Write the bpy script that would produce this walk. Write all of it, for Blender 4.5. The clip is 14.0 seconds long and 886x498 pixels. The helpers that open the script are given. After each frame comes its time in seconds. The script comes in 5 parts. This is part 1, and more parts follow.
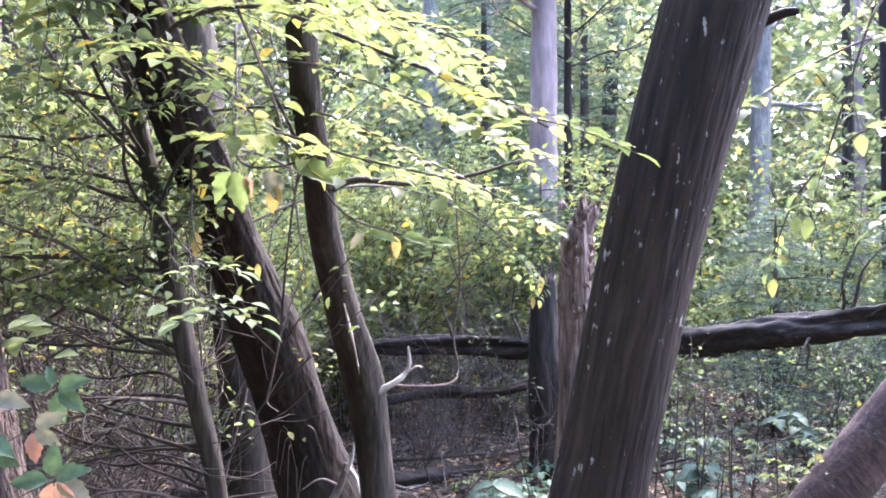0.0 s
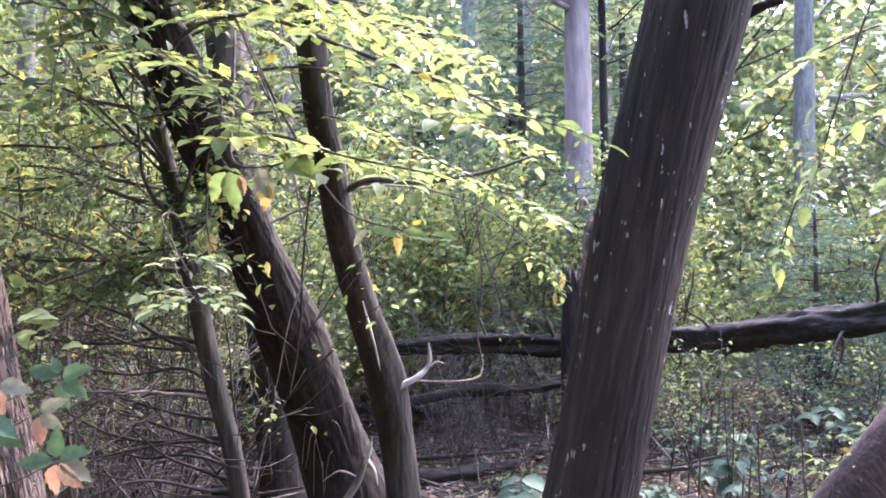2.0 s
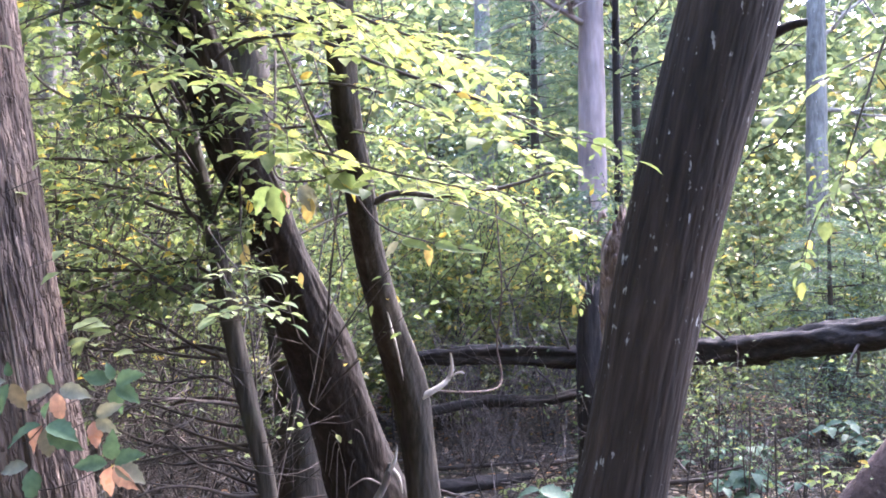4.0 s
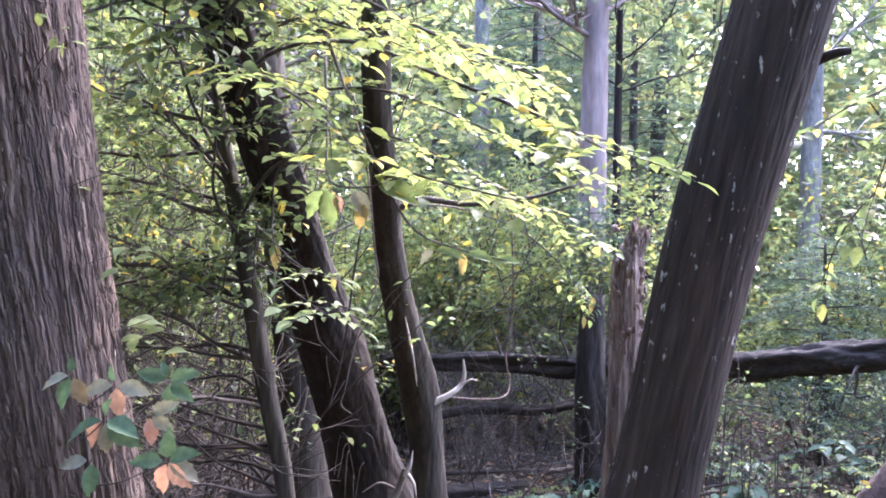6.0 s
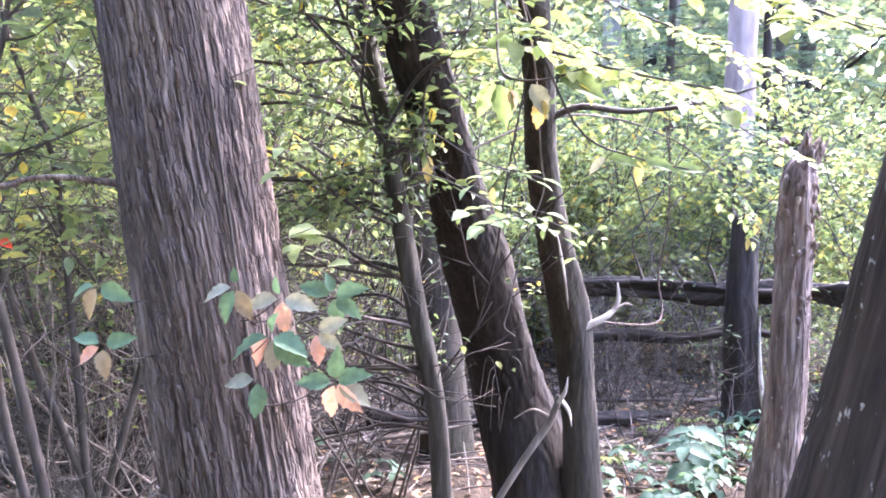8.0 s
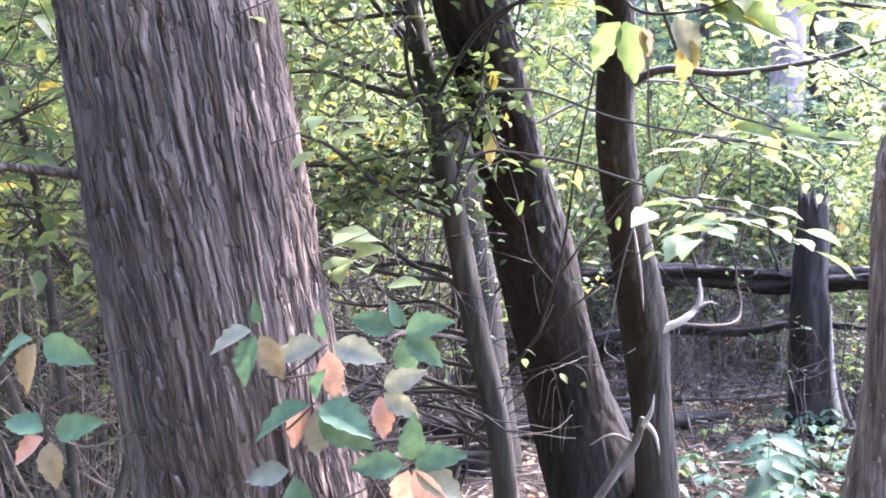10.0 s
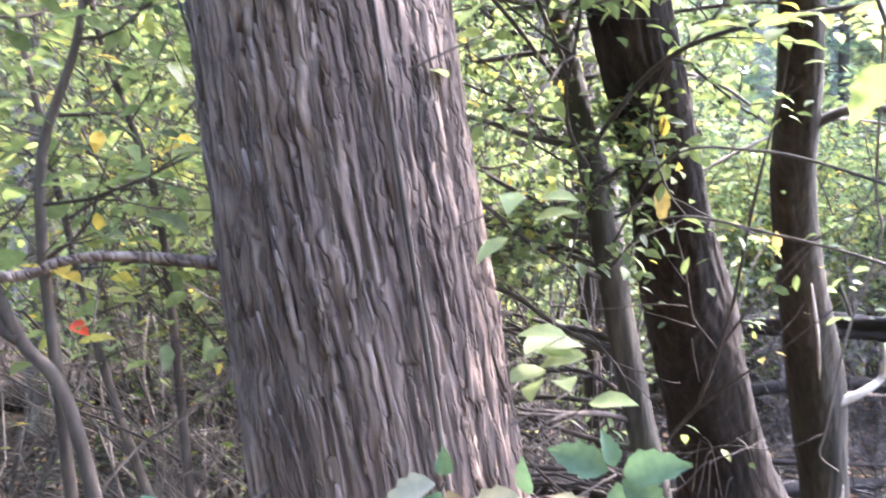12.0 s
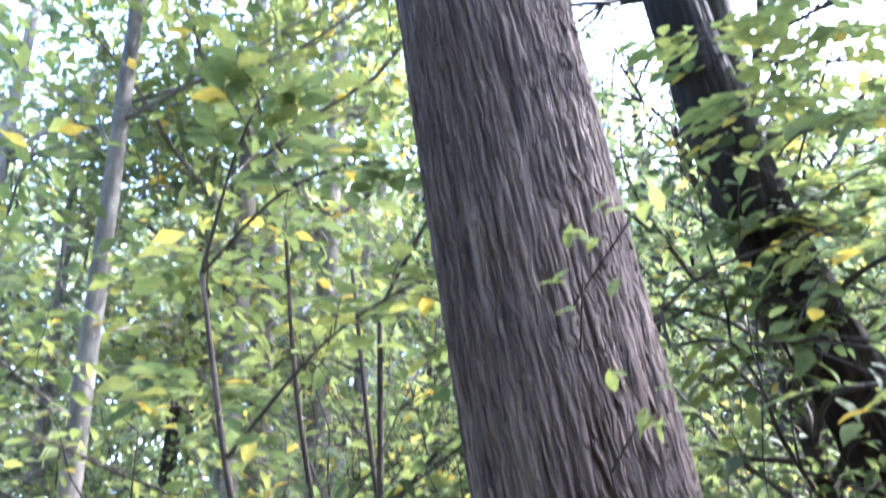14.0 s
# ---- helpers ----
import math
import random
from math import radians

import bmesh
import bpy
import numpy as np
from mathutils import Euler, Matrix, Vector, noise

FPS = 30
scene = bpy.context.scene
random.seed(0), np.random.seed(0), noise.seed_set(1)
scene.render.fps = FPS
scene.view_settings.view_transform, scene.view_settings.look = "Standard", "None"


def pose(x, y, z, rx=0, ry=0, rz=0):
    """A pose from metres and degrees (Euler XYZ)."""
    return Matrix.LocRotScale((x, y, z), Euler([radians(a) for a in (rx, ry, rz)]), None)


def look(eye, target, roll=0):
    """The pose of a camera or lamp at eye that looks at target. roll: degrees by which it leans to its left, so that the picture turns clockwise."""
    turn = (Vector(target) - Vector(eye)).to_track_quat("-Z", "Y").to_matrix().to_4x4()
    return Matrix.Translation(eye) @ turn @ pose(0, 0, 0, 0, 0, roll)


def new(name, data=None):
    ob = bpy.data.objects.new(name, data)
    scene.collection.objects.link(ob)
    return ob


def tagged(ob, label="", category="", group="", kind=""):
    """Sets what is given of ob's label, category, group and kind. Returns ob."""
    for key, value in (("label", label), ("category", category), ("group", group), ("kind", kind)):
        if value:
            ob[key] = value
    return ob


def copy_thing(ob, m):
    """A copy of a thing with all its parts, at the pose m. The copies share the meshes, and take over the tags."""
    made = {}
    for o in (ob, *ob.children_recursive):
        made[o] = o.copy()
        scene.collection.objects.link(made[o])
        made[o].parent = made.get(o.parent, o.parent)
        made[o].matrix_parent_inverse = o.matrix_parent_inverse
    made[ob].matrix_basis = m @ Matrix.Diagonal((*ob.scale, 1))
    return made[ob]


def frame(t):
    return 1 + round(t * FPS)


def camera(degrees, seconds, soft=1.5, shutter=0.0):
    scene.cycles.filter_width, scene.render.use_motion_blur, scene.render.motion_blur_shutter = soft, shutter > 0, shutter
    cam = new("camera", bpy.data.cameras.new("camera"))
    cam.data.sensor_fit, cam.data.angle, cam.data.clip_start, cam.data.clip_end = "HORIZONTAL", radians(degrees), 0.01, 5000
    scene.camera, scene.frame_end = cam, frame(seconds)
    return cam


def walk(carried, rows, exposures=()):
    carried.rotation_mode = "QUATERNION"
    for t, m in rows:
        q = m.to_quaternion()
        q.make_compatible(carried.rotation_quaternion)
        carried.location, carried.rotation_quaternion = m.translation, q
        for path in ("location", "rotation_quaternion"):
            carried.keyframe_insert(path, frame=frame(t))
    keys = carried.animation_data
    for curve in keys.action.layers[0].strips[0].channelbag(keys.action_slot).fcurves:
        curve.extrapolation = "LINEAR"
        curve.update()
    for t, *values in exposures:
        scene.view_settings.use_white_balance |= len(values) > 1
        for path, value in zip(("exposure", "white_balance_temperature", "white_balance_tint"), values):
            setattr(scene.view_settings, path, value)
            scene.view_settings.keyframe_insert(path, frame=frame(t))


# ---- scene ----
cam = camera(55.5, 14.0, 1.8, 0.3)
METRES, EYE, TILT, LEAN, TURN = 1.9, 1.6, 1.0, 0.0, 0.0
ROWS = [
    (0.0, 0.0, 0.0, 0.0, -0.0, 0.0, -0.0),
    (0.5, 0.0347, -0.0172, -0.0014, 1.07, -0.02, 0.21),
    (1.0, 0.0692, -0.0331, -0.0093, 2.22, 0.12, 0.54),
    (1.5, 0.0773, -0.0351, -0.0121, 2.91, 0.16, 0.86),
    (2.0, 0.0792, -0.0359, -0.0132, 3.46, 0.23, 1.02),
    (2.5, 0.0805, -0.042, -0.0156, 4.06, 0.41, 1.16),
    (3.0, 0.0792, -0.051, -0.0159, 4.5, 0.61, 1.23),
    (5.5, -0.025, -0.0927, -0.0042, 2.55, 1.35, -0.72),
    (6.0, -0.0362, -0.0897, -0.0055, 2.83, 1.31, -1.51),
    (6.5, -0.047, -0.0724, -0.0071, 5.23, -0.26, -2.26),
    (7.0, -0.0641, -0.051, -0.0166, 10.13, -3.18, -2.59),
    (9.5, -0.2165, 0.2113, -0.0384, 10.97, -4.44, -0.55),
    (10.0, -0.2418, 0.2821, -0.0308, 11.72, -5.02, -0.21),
    (10.5, -0.2667, 0.3245, -0.0285, 12.8, -5.09, -0.19),
    (11.0, -0.308, 0.3561, -0.0216, 13.29, -5.44, -0.41),
    (11.5, -0.3334, 0.3784, -0.0198, 14.5, -5.67, -0.46),
    (12.0, -0.3309, 0.3941, 0.0022, 19.03, -3.0, -0.29),
    (12.5, -0.3331, 0.3827, 0.0199, 24.81, 1.49, -0.08),
    (13.0, -0.3355, 0.3583, 0.0494, 29.99, 6.0, 0.49),
    (13.5, -0.3266, 0.3347, 0.0913, 33.77, 12.3, 1.16),
    (14.0, -0.3101, 0.3077, 0.1388, 35.4, 21.41, 1.9),
]
walk(cam, [(t, pose(0, 0, EYE, TILT, LEAN, TURN) @ pose(METRES * x, METRES * y, METRES * z, 90 + pitch, roll, yaw)) for t, x, y, z, yaw, pitch, roll in ROWS],
     [(0.0, 4.85, 5600, 25), (1.0, 4.95, 5600, 26), (2.0, 4.65, 5650, 25), (3.0, 4.8, 5650, 24), (6.0, 4.65, 5550, 26), (6.6, 4.85, 5550, 27), (7.2, 5.55, 5600, 27), (9.5, 5.55, 5350, 26), (11.0, 5.1, 5650, 21), (11.5, 5.35, 5650, 21), (12.0, 5.65, 5650, 21), (12.7, 5.8, 5300, 22), (13.5, 4.87, 5350, 18), (14.0, 4.75, 5250, 15)])

# ---- world, sun, exposure ----
SUN_AZ, SUN_EL = 38.0, 46.0          # degrees to the right of the first view, and above the horizon
world = bpy.data.worlds.new("sky")
scene.world = world
world.use_nodes = True
wn = world.node_tree.nodes
sky = wn.new("ShaderNodeTexSky")
sky.sky_type, sky.sun_disc = "NISHITA", False
sky.sun_elevation, sky.sun_rotation = radians(SUN_EL), radians(SUN_AZ)
sky.air_density, sky.dust_density = 1.0, 3.0
wn["Background"].inputs["Strength"].default_value = 0.15
world.node_tree.links.new(sky.outputs[0], wn["Background"].inputs["Color"])
sun = new("sun", bpy.data.lights.new("sun", "SUN"))
sun.data.energy, sun.data.angle, sun.data.color = 0.7, radians(1.5), (1.0, 0.93, 0.80)
sun_dir = Vector((math.sin(radians(SUN_AZ)) * math.cos(radians(SUN_EL)), math.cos(radians(SUN_AZ)) * math.cos(radians(SUN_EL)), math.sin(radians(SUN_EL))))
sun.matrix_world = look(sun_dir * 30, (0, 0, 0))


# ---- materials ----
def base_mat(name, rough=0.8, spec=0.3):
    m = bpy.data.materials.new(name)
    m.use_nodes = True
    nt = m.node_tree
    b = nt.nodes["Principled BSDF"]
    b.inputs["Roughness"].default_value, b.inputs["Specular IOR Level"].default_value = rough, spec
    return m, nt, b


def ramp(nt, fac, stops):
    r = nt.nodes.new("ShaderNodeValToRGB")
    els = r.color_ramp.elements
    while len(els) < len(stops):
        els.new(0.5)
    for e, (p, c) in zip(els, stops):
        e.position, e.color = p, (*c, 1)
    nt.links.new(fac, r.inputs[0])
    return r.outputs[0]


def tex(nt, scale, detail=4, stretch=(1, 1, 1), rough=0.6, tilt=0.0):
    co, mp, no = nt.nodes.new("ShaderNodeTexCoord"), nt.nodes.new("ShaderNodeMapping"), nt.nodes.new("ShaderNodeTexNoise")
    mp.inputs["Scale"].default_value = stretch
    no.inputs["Scale"].default_value, no.inputs["Detail"].default_value, no.inputs["Roughness"].default_value = scale, detail, rough
    turn = nt.nodes.new("ShaderNodeMapping")
    turn.inputs["Rotation"].default_value = (0, radians(tilt), 0)
    nt.links.new(co.outputs["Object"], turn.inputs[0])
    nt.links.new(turn.outputs[0], mp.inputs[0])
    nt.links.new(mp.outputs[0], no.inputs["Vector"])
    return no.outputs["Fac"]


def mix(nt, fac, a, b, how="MIX"):
    n = nt.nodes.new("ShaderNodeMixRGB")
    n.blend_type = how
    for i, v in enumerate((fac, a, b)):
        if isinstance(v, (int, float)):
            n.inputs[i].default_value = v
        elif isinstance(v, tuple):
            n.inputs[i].default_value = (*v, 1)
        else:
            nt.links.new(v, n.inputs[i])
    return n.outputs[0]


def bark(name, dark, mid, light, scale=28, stretch=0.09, bump=0.6, spots=0.0, spot_col=(0.45, 0.45, 0.42), moss=0.0, rough=0.85, plates=0.0, tilt=0.0, along="z"):
    """Fibrous bark: fine upright streaks, broad stains, and pale lichen flecks or green moss where the trunk has them."""
    m, nt, b = base_mat(name, rough, 0.25)
    grain = lambda k: (k, 1, 1) if along == "x" else (1, 1, k)
    fine = tex(nt, scale, 6, grain(stretch), 0.6, tilt)
    strip = tex(nt, scale * 0.4, 5, grain(stretch * 0.8), 0.6, tilt)
    broad = tex(nt, 3.0, 4, (1, 1, 0.5))
    col = ramp(nt, fine, [(0.30, dark), (0.50, mid), (0.70, light)])
    col = mix(nt, 0.55, col, ramp(nt, strip, [(0.32, dark), (0.55, mid), (0.72, light)]))
    col = mix(nt, 0.7, col, mix(nt, 1.0, col, ramp(nt, broad, [(0.3, (0.45, 0.45, 0.47)), (0.65, (1.15, 1.08, 1.02))]), "MULTIPLY"))
    height = mix(nt, 0.5, fine, strip)
    if plates:
        co, mp, vo = nt.nodes.new("ShaderNodeTexCoord"), nt.nodes.new("ShaderNodeMapping"), nt.nodes.new("ShaderNodeTexVoronoi")
        mp.inputs["Scale"].default_value = (1, 1, 0.045)
        turn = nt.nodes.new("ShaderNodeMapping")
        turn.inputs["Rotation"].default_value = (0, radians(tilt), 0)
        vo.feature, vo.inputs["Scale"].default_value = "DISTANCE_TO_EDGE", plates
        wob = nt.nodes.new("ShaderNodeVectorMath")
        wob.operation = "MULTIPLY_ADD"
        wob.inputs[1].default_value = (0.007, 0.007, 0.2)
        nz = nt.nodes.new("ShaderNodeTexNoise")
        nz.inputs["Scale"].default_value, nz.inputs["Detail"].default_value = 22, 4
        nt.links.new(co.outputs["Object"], nz.inputs["Vector"])
        nt.links.new(nz.outputs["Color"], wob.inputs[0])
        nt.links.new(co.outputs["Object"], wob.inputs[2])
        nt.links.new(wob.outputs[0], turn.inputs[0])
        nt.links.new(turn.outputs[0], mp.inputs[0])
        nt.links.new(mp.outputs[0], vo.inputs["Vector"])
        crack = ramp(nt, vo.outputs["Distance"], [(0.0, (0.30, 0.27, 0.26)), (0.06, (0.66, 0.64, 0.63)), (0.2, (1.0, 1.0, 1.0)), (0.5, (1.15, 1.15, 1.15))])
        col = mix(nt, 0.6, col, mix(nt, 1.0, col, crack, "MULTIPLY"))
        height = mix(nt, 0.6, height, crack)
    if spots:
        fleck = ramp(nt, tex(nt, 42, 3, (1, 1, 0.42)), [(0.69 - 0.08 * spots, (0, 0, 0)), (0.75 - 0.08 * spots, (1, 1, 1))])
        col = mix(nt, fleck, col, spot_col)
    if moss:
        patch = ramp(nt, tex(nt, 5, 5, (1, 1, 0.4)), [(0.62 - 0.2 * moss, (0, 0, 0)), (0.85 - 0.15 * moss, (0.75, 0.75, 0.75))])
        col = mix(nt, patch, col, (0.05, 0.058, 0.026))
    nt.links.new(col, b.inputs["Base Color"])
    bm = nt.nodes.new("ShaderNodeBump")
    bm.inputs["Strength"].default_value, bm.inputs["Distance"].default_value = bump, 0.012
    nt.links.new(height, bm.inputs["Height"])
    nt.links.new(bm.outputs[0], b.inputs["Normal"])
    return m


def leaf_mat(name, stops, through_light=0.45, rough=0.42, veins=0.0, blotch=None):
    """Thin leaf: glossy skin over a diffuse sheet that lets light through. Hue varies from leaf to leaf."""
    m, nt, b = base_mat(name, rough + 0.12, 0.22)
    geo = nt.nodes.new("ShaderNodeNewGeometry")
    col = ramp(nt, geo.outputs["Random Per Island"], stops)
    mott = ramp(nt, tex(nt, 60, 3), [(0.3, (0.72, 0.74, 0.7)), (0.7, (1.15, 1.12, 1.0))])
    col = mix(nt, 1.0, col, mott, "MULTIPLY")
    if blotch:
        col = mix(nt, ramp(nt, tex(nt, 55, 4), [(0.52, (0, 0, 0)), (0.64, (0.85, 0.85, 0.85))]), col, blotch)
    nt.links.new(col, b.inputs["Base Color"])
    tr, mx = nt.nodes.new("ShaderNodeBsdfTranslucent"), nt.nodes.new("ShaderNodeMixShader")
    nt.links.new(mix(nt, 1.0, col, (1.3, 1.3, 1.05), "MULTIPLY"), tr.inputs[0])
    mx.inputs[0].default_value = through_light + 0.1
    out = nt.nodes["Material Output"]
    nt.links.new(b.outputs[0], mx.inputs[1])
    nt.links.new(tr.outputs[0], mx.inputs[2])
    nt.links.new(mx.outputs[0], out.inputs[0])
    return m


M_CEDAR = bark("cedar_bark", (0.036, 0.025, 0.021), (0.112, 0.080, 0.065), (0.25, 0.195, 0.163), 110, 0.055, 0.7, plates=85.0, tilt=11.0)
M_DARK = bark("dark_bark", (0.008, 0.006, 0.0055), (0.022, 0.016, 0.0135), (0.048, 0.036, 0.030), 60, 0.10, 0.9)
M_LICHEN = bark("lichened_bark", (0.011, 0.0075, 0.006), (0.036, 0.025, 0.020), (0.075, 0.053, 0.043), 62, 0.07, 0.8, 0.5, (0.30, 0.28, 0.26), tilt=-12.0)
M_LOG = bark("log_bark", (0.007, 0.005, 0.0045), (0.020, 0.015, 0.012), (0.052, 0.040, 0.033), 50, 0.12, 1.0, 0.1, (0.12, 0.11, 0.09), along="x")
M_PURPLE = bark("purplish_bark", (0.02, 0.013, 0.012), (0.062, 0.041, 0.036), (0.125, 0.088, 0.078), 60, 0.10, 0.8, 0.1, (0.2, 0.17, 0.15), tilt=40.0)
M_MOSSY = bark("mossy_bark", (0.014, 0.011, 0.008), (0.038, 0.030, 0.022), (0.075, 0.060, 0.045), 60, 0.16, 0.9, 0.0, moss=0.3)
M_ROTTEN = bark("rotten_wood", (0.05, 0.036, 0.030), (0.18, 0.13, 0.108), (0.36, 0.28, 0.24), 40, 0.16, 1.0, 0.25, (0.40, 0.33, 0.28), plates=34.0)
M_PINK = bark("smooth_grey_bark", (0.12, 0.09, 0.085), (0.25, 0.19, 0.18), (0.36, 0.29, 0.28), 14, 0.2, 0.4)
M_GREY = bark("pale_grey_bark", (0.07, 0.062, 0.052), (0.17, 0.155, 0.135), (0.30, 0.28, 0.25), 30, 0.3, 0.6, 0.3, (0.36, 0.35, 0.32))
M_TWIG = bark("twig_bark", (0.022, 0.017, 0.014), (0.055, 0.043, 0.036), (0.11, 0.09, 0.075), 40, 0.3, 0.3)
M_DEAD = bark("dead_wood", (0.045, 0.036, 0.030), (0.125, 0.102, 0.086), (0.27, 0.23, 0.195), 30, 0.3, 0.4)
M_BLEACH = bark("bleached_wood", (0.22, 0.18, 0.15), (0.42, 0.37, 0.32), (0.60, 0.55, 0.50), 30, 0.2, 0.6)
G_DK, G_MD, G_YG, G_YL = (0.038, 0.056, 0.030), (0.078, 0.112, 0.046), (0.165, 0.205, 0.066), (0.40, 0.29, 0.06)
M_LEAF = leaf_mat("green_leaf", [(0.0, (0.055, 0.075, 0.042)), (0.35, (0.095, 0.125, 0.060)), (0.75, (0.145, 0.18, 0.078)), (0.93, (0.19, 0.22, 0.09)), (0.985, G_YL)], 0.45)
M_BROAD = leaf_mat("broad_green_leaf", [(0.0, (0.10, 0.14, 0.065)), (0.5, (0.135, 0.18, 0.075)), (0.95, (0.15, 0.19, 0.085))], 0.45)
M_YGREEN = leaf_mat("yellow_green_leaf", [(0.0, (0.095, 0.125, 0.058)), (0.3, (0.145, 0.18, 0.070)), (0.75, (0.195, 0.22, 0.082)), (0.94, (0.26, 0.26, 0.085)), (0.98, G_YL)], 0.42)
# less saturated, with more blue: haze of distance put into the leaf colour
M_FAR = leaf_mat("hazed_far_leaf", [(0.0, (0.062, 0.082, 0.050)), (0.3, (0.100, 0.126, 0.070)), (0.65, (0.150, 0.175, 0.090)), (0.92, (0.205, 0.215, 0.11)), (0.985, (0.34, 0.27, 0.10))], 0.5)
M_NEEDLE = leaf_mat("dark_evergreen", [(0.0, (0.042, 0.070, 0.052)), (0.6, (0.070, 0.108, 0.082)), (0.95, (0.11, 0.15, 0.115))], 0.35, 0.35)
M_PALE = leaf_mat("pale_leaf", [(0.0, (0.15, 0.19, 0.10)), (0.6, (0.21, 0.25, 0.13)), (0.95, (0.28, 0.30, 0.16))], 0.35, 0.45)
M_YELLOW = leaf_mat("yellow_leaf", [(0.0, (0.36, 0.27, 0.09)), (0.6, (0.40, 0.30, 0.12)), (0.95, (0.40, 0.22, 0.09))], 0.2)
M_CGREEN = leaf_mat("creeper_green", [(0.0, (0.055, 0.095, 0.055)), (0.6, (0.078, 0.125, 0.078)), (0.95, (0.13, 0.18, 0.125))], 0.25, 0.42)
M_CGREY = leaf_mat("creeper_greyed", [(0.0, (0.15, 0.15, 0.115)), (0.6, (0.2, 0.19, 0.15)), (0.95, (0.17, 0.2, 0.14))], 0.25, 0.45)
M_CPINK = leaf_mat("creeper_pink", [(0.0, (0.46, 0.22, 0.17)), (0.6, (0.43, 0.23, 0.19)), (0.95, (0.36, 0.21, 0.18))], 0.15, 0.45, 0, (0.36, 0.16, 0.10))
M_CROSE = leaf_mat("creeper_rose", [(0.0, (0.30, 0.16, 0.14)), (0.95, (0.36, 0.22, 0.19))], 0.25, 0.45, 0, (0.42, 0.24, 0.17))
M_RED = leaf_mat("red_leaf", [(0.0, (0.5, 0.05, 0.03)), (0.95, (0.55, 0.08, 0.04))], 0.3, 0.45)
M_CTAN = leaf_mat("creeper_tan", [(0.0, (0.17, 0.135, 0.09)), (0.95, (0.2, 0.15, 0.105))], 0.15, 0.45)
M_LITTER = leaf_mat("leaf_litter", [(0.0, (0.03, 0.021, 0.015)), (0.3, (0.08, 0.055, 0.038)), (0.55, (0.15, 0.105, 0.075)), (0.8, (0.30, 0.235, 0.18)), (0.96, (0.36, 0.17, 0.07))], 0.08, 0.6)
M_BIGLEAF = leaf_mat("blue_green_leaf", [(0.0, (0.035, 0.062, 0.044)), (0.6, (0.052, 0.088, 0.060)), (0.95, (0.08, 0.12, 0.08))], 0.2, 0.5)

m, nt, b = base_mat("forest_soil", 0.95, 0.1)
soil = ramp(nt, tex(nt, 9, 8), [(0.28, (0.014, 0.010, 0.007)), (0.5, (0.04, 0.028, 0.020)), (0.72, (0.09, 0.066, 0.048))])
soil = mix(nt, ramp(nt, tex(nt, 0.7, 4), [(0.52, (0, 0, 0)), (0.68, (0.5, 0.5, 0.5))]), soil, (0.045, 0.065, 0.022))
nt.links.new(soil, b.inputs["Base Color"])
bm_ = nt.nodes.new("ShaderNodeBump")
bm_.inputs["Distance"].default_value = 0.03
nt.links.new(tex(nt, 35, 6), bm_.inputs["Height"])
nt.links.new(bm_.outputs[0], b.inputs["Normal"])
M_SOIL = m


# ---- mesh building ----
def mesh_of(name, V, F, mat, smooth=True):
    """A mesh from vertices (n,3) and a list of face arrays, each (m,k)."""
    V = np.asarray(V, dtype=np.float32)
    F = [np.asarray(f, dtype=np.int32) for f in F if len(f)]
    me = bpy.data.meshes.new(name)
    me.vertices.add(len(V))
    me.vertices.foreach_set("co", V.ravel())
    loops = np.concatenate([f.ravel() for f in F])
    counts = np.concatenate([np.full(len(f), f.shape[1], np.int32) for f in F])
    me.loops.add(len(loops))
    me.loops.foreach_set("vertex_index", loops)
    me.polygons.add(len(counts))
    me.polygons.foreach_set("loop_start", np.concatenate([[0], np.cumsum(counts)[:-1]]).astype(np.int32))
    me.polygons.foreach_set("use_smooth", np.full(len(counts), smooth))
    me.update(calc_edges=True)
    me.validate()
    me.materials.append(mat)
    return me


def thing(name, base, label, category, group="", kind=""):
    ob = new(name)
    ob.location = base
    ob.empty_display_size = 0.1
    return tagged(ob, label, category, group, kind)


def part(name, VF, mat, parent, label="", smooth=True, kind=""):
    """Links geometry, given in world places, as one mesh under a thing or under a part of it."""
    V, F = VF
    at = Vector(parent.location) if parent.parent is None else Vector(parent.parent.location)
    ob = new(name, mesh_of(name, np.asarray(V) - np.array(at), F, mat, smooth))
    ob.parent = parent
    return tagged(ob, label, "", "", kind)


def join(pieces):
    V, quads, tris, n = [], [], [], 0
    for v, fs in pieces:
        V.append(np.asarray(v))
        for f in fs:
            f = np.asarray(f)
            if len(f):
                (quads if f.shape[1] == 4 else tris).append(f + n)
        n += len(v)
    return np.concatenate(V), [np.concatenate(x) for x in (quads, tris) if x]


def curve_through(pts, n):
    """n places along a smooth line through pts."""
    P = np.asarray(pts, float)
    if len(P) == 2:
        return P[0] + (P[1] - P[0]) * np.linspace(0, 1, n)[:, None]
    Q = np.vstack([2 * P[0] - P[1], P, 2 * P[-1] - P[-2]])
    u = np.linspace(0, len(P) - 1 - 1e-6, n)
    i, f = u.astype(int), (u % 1)[:, None]
    a, b_, c, d = Q[i], Q[i + 1], Q[i + 2], Q[i + 3]
    return 0.5 * (2 * b_ + (c - a) * f + (2 * a - 5 * b_ + 4 * c - d) * f ** 2 + (3 * b_ - a - 3 * c + d) * f ** 3)


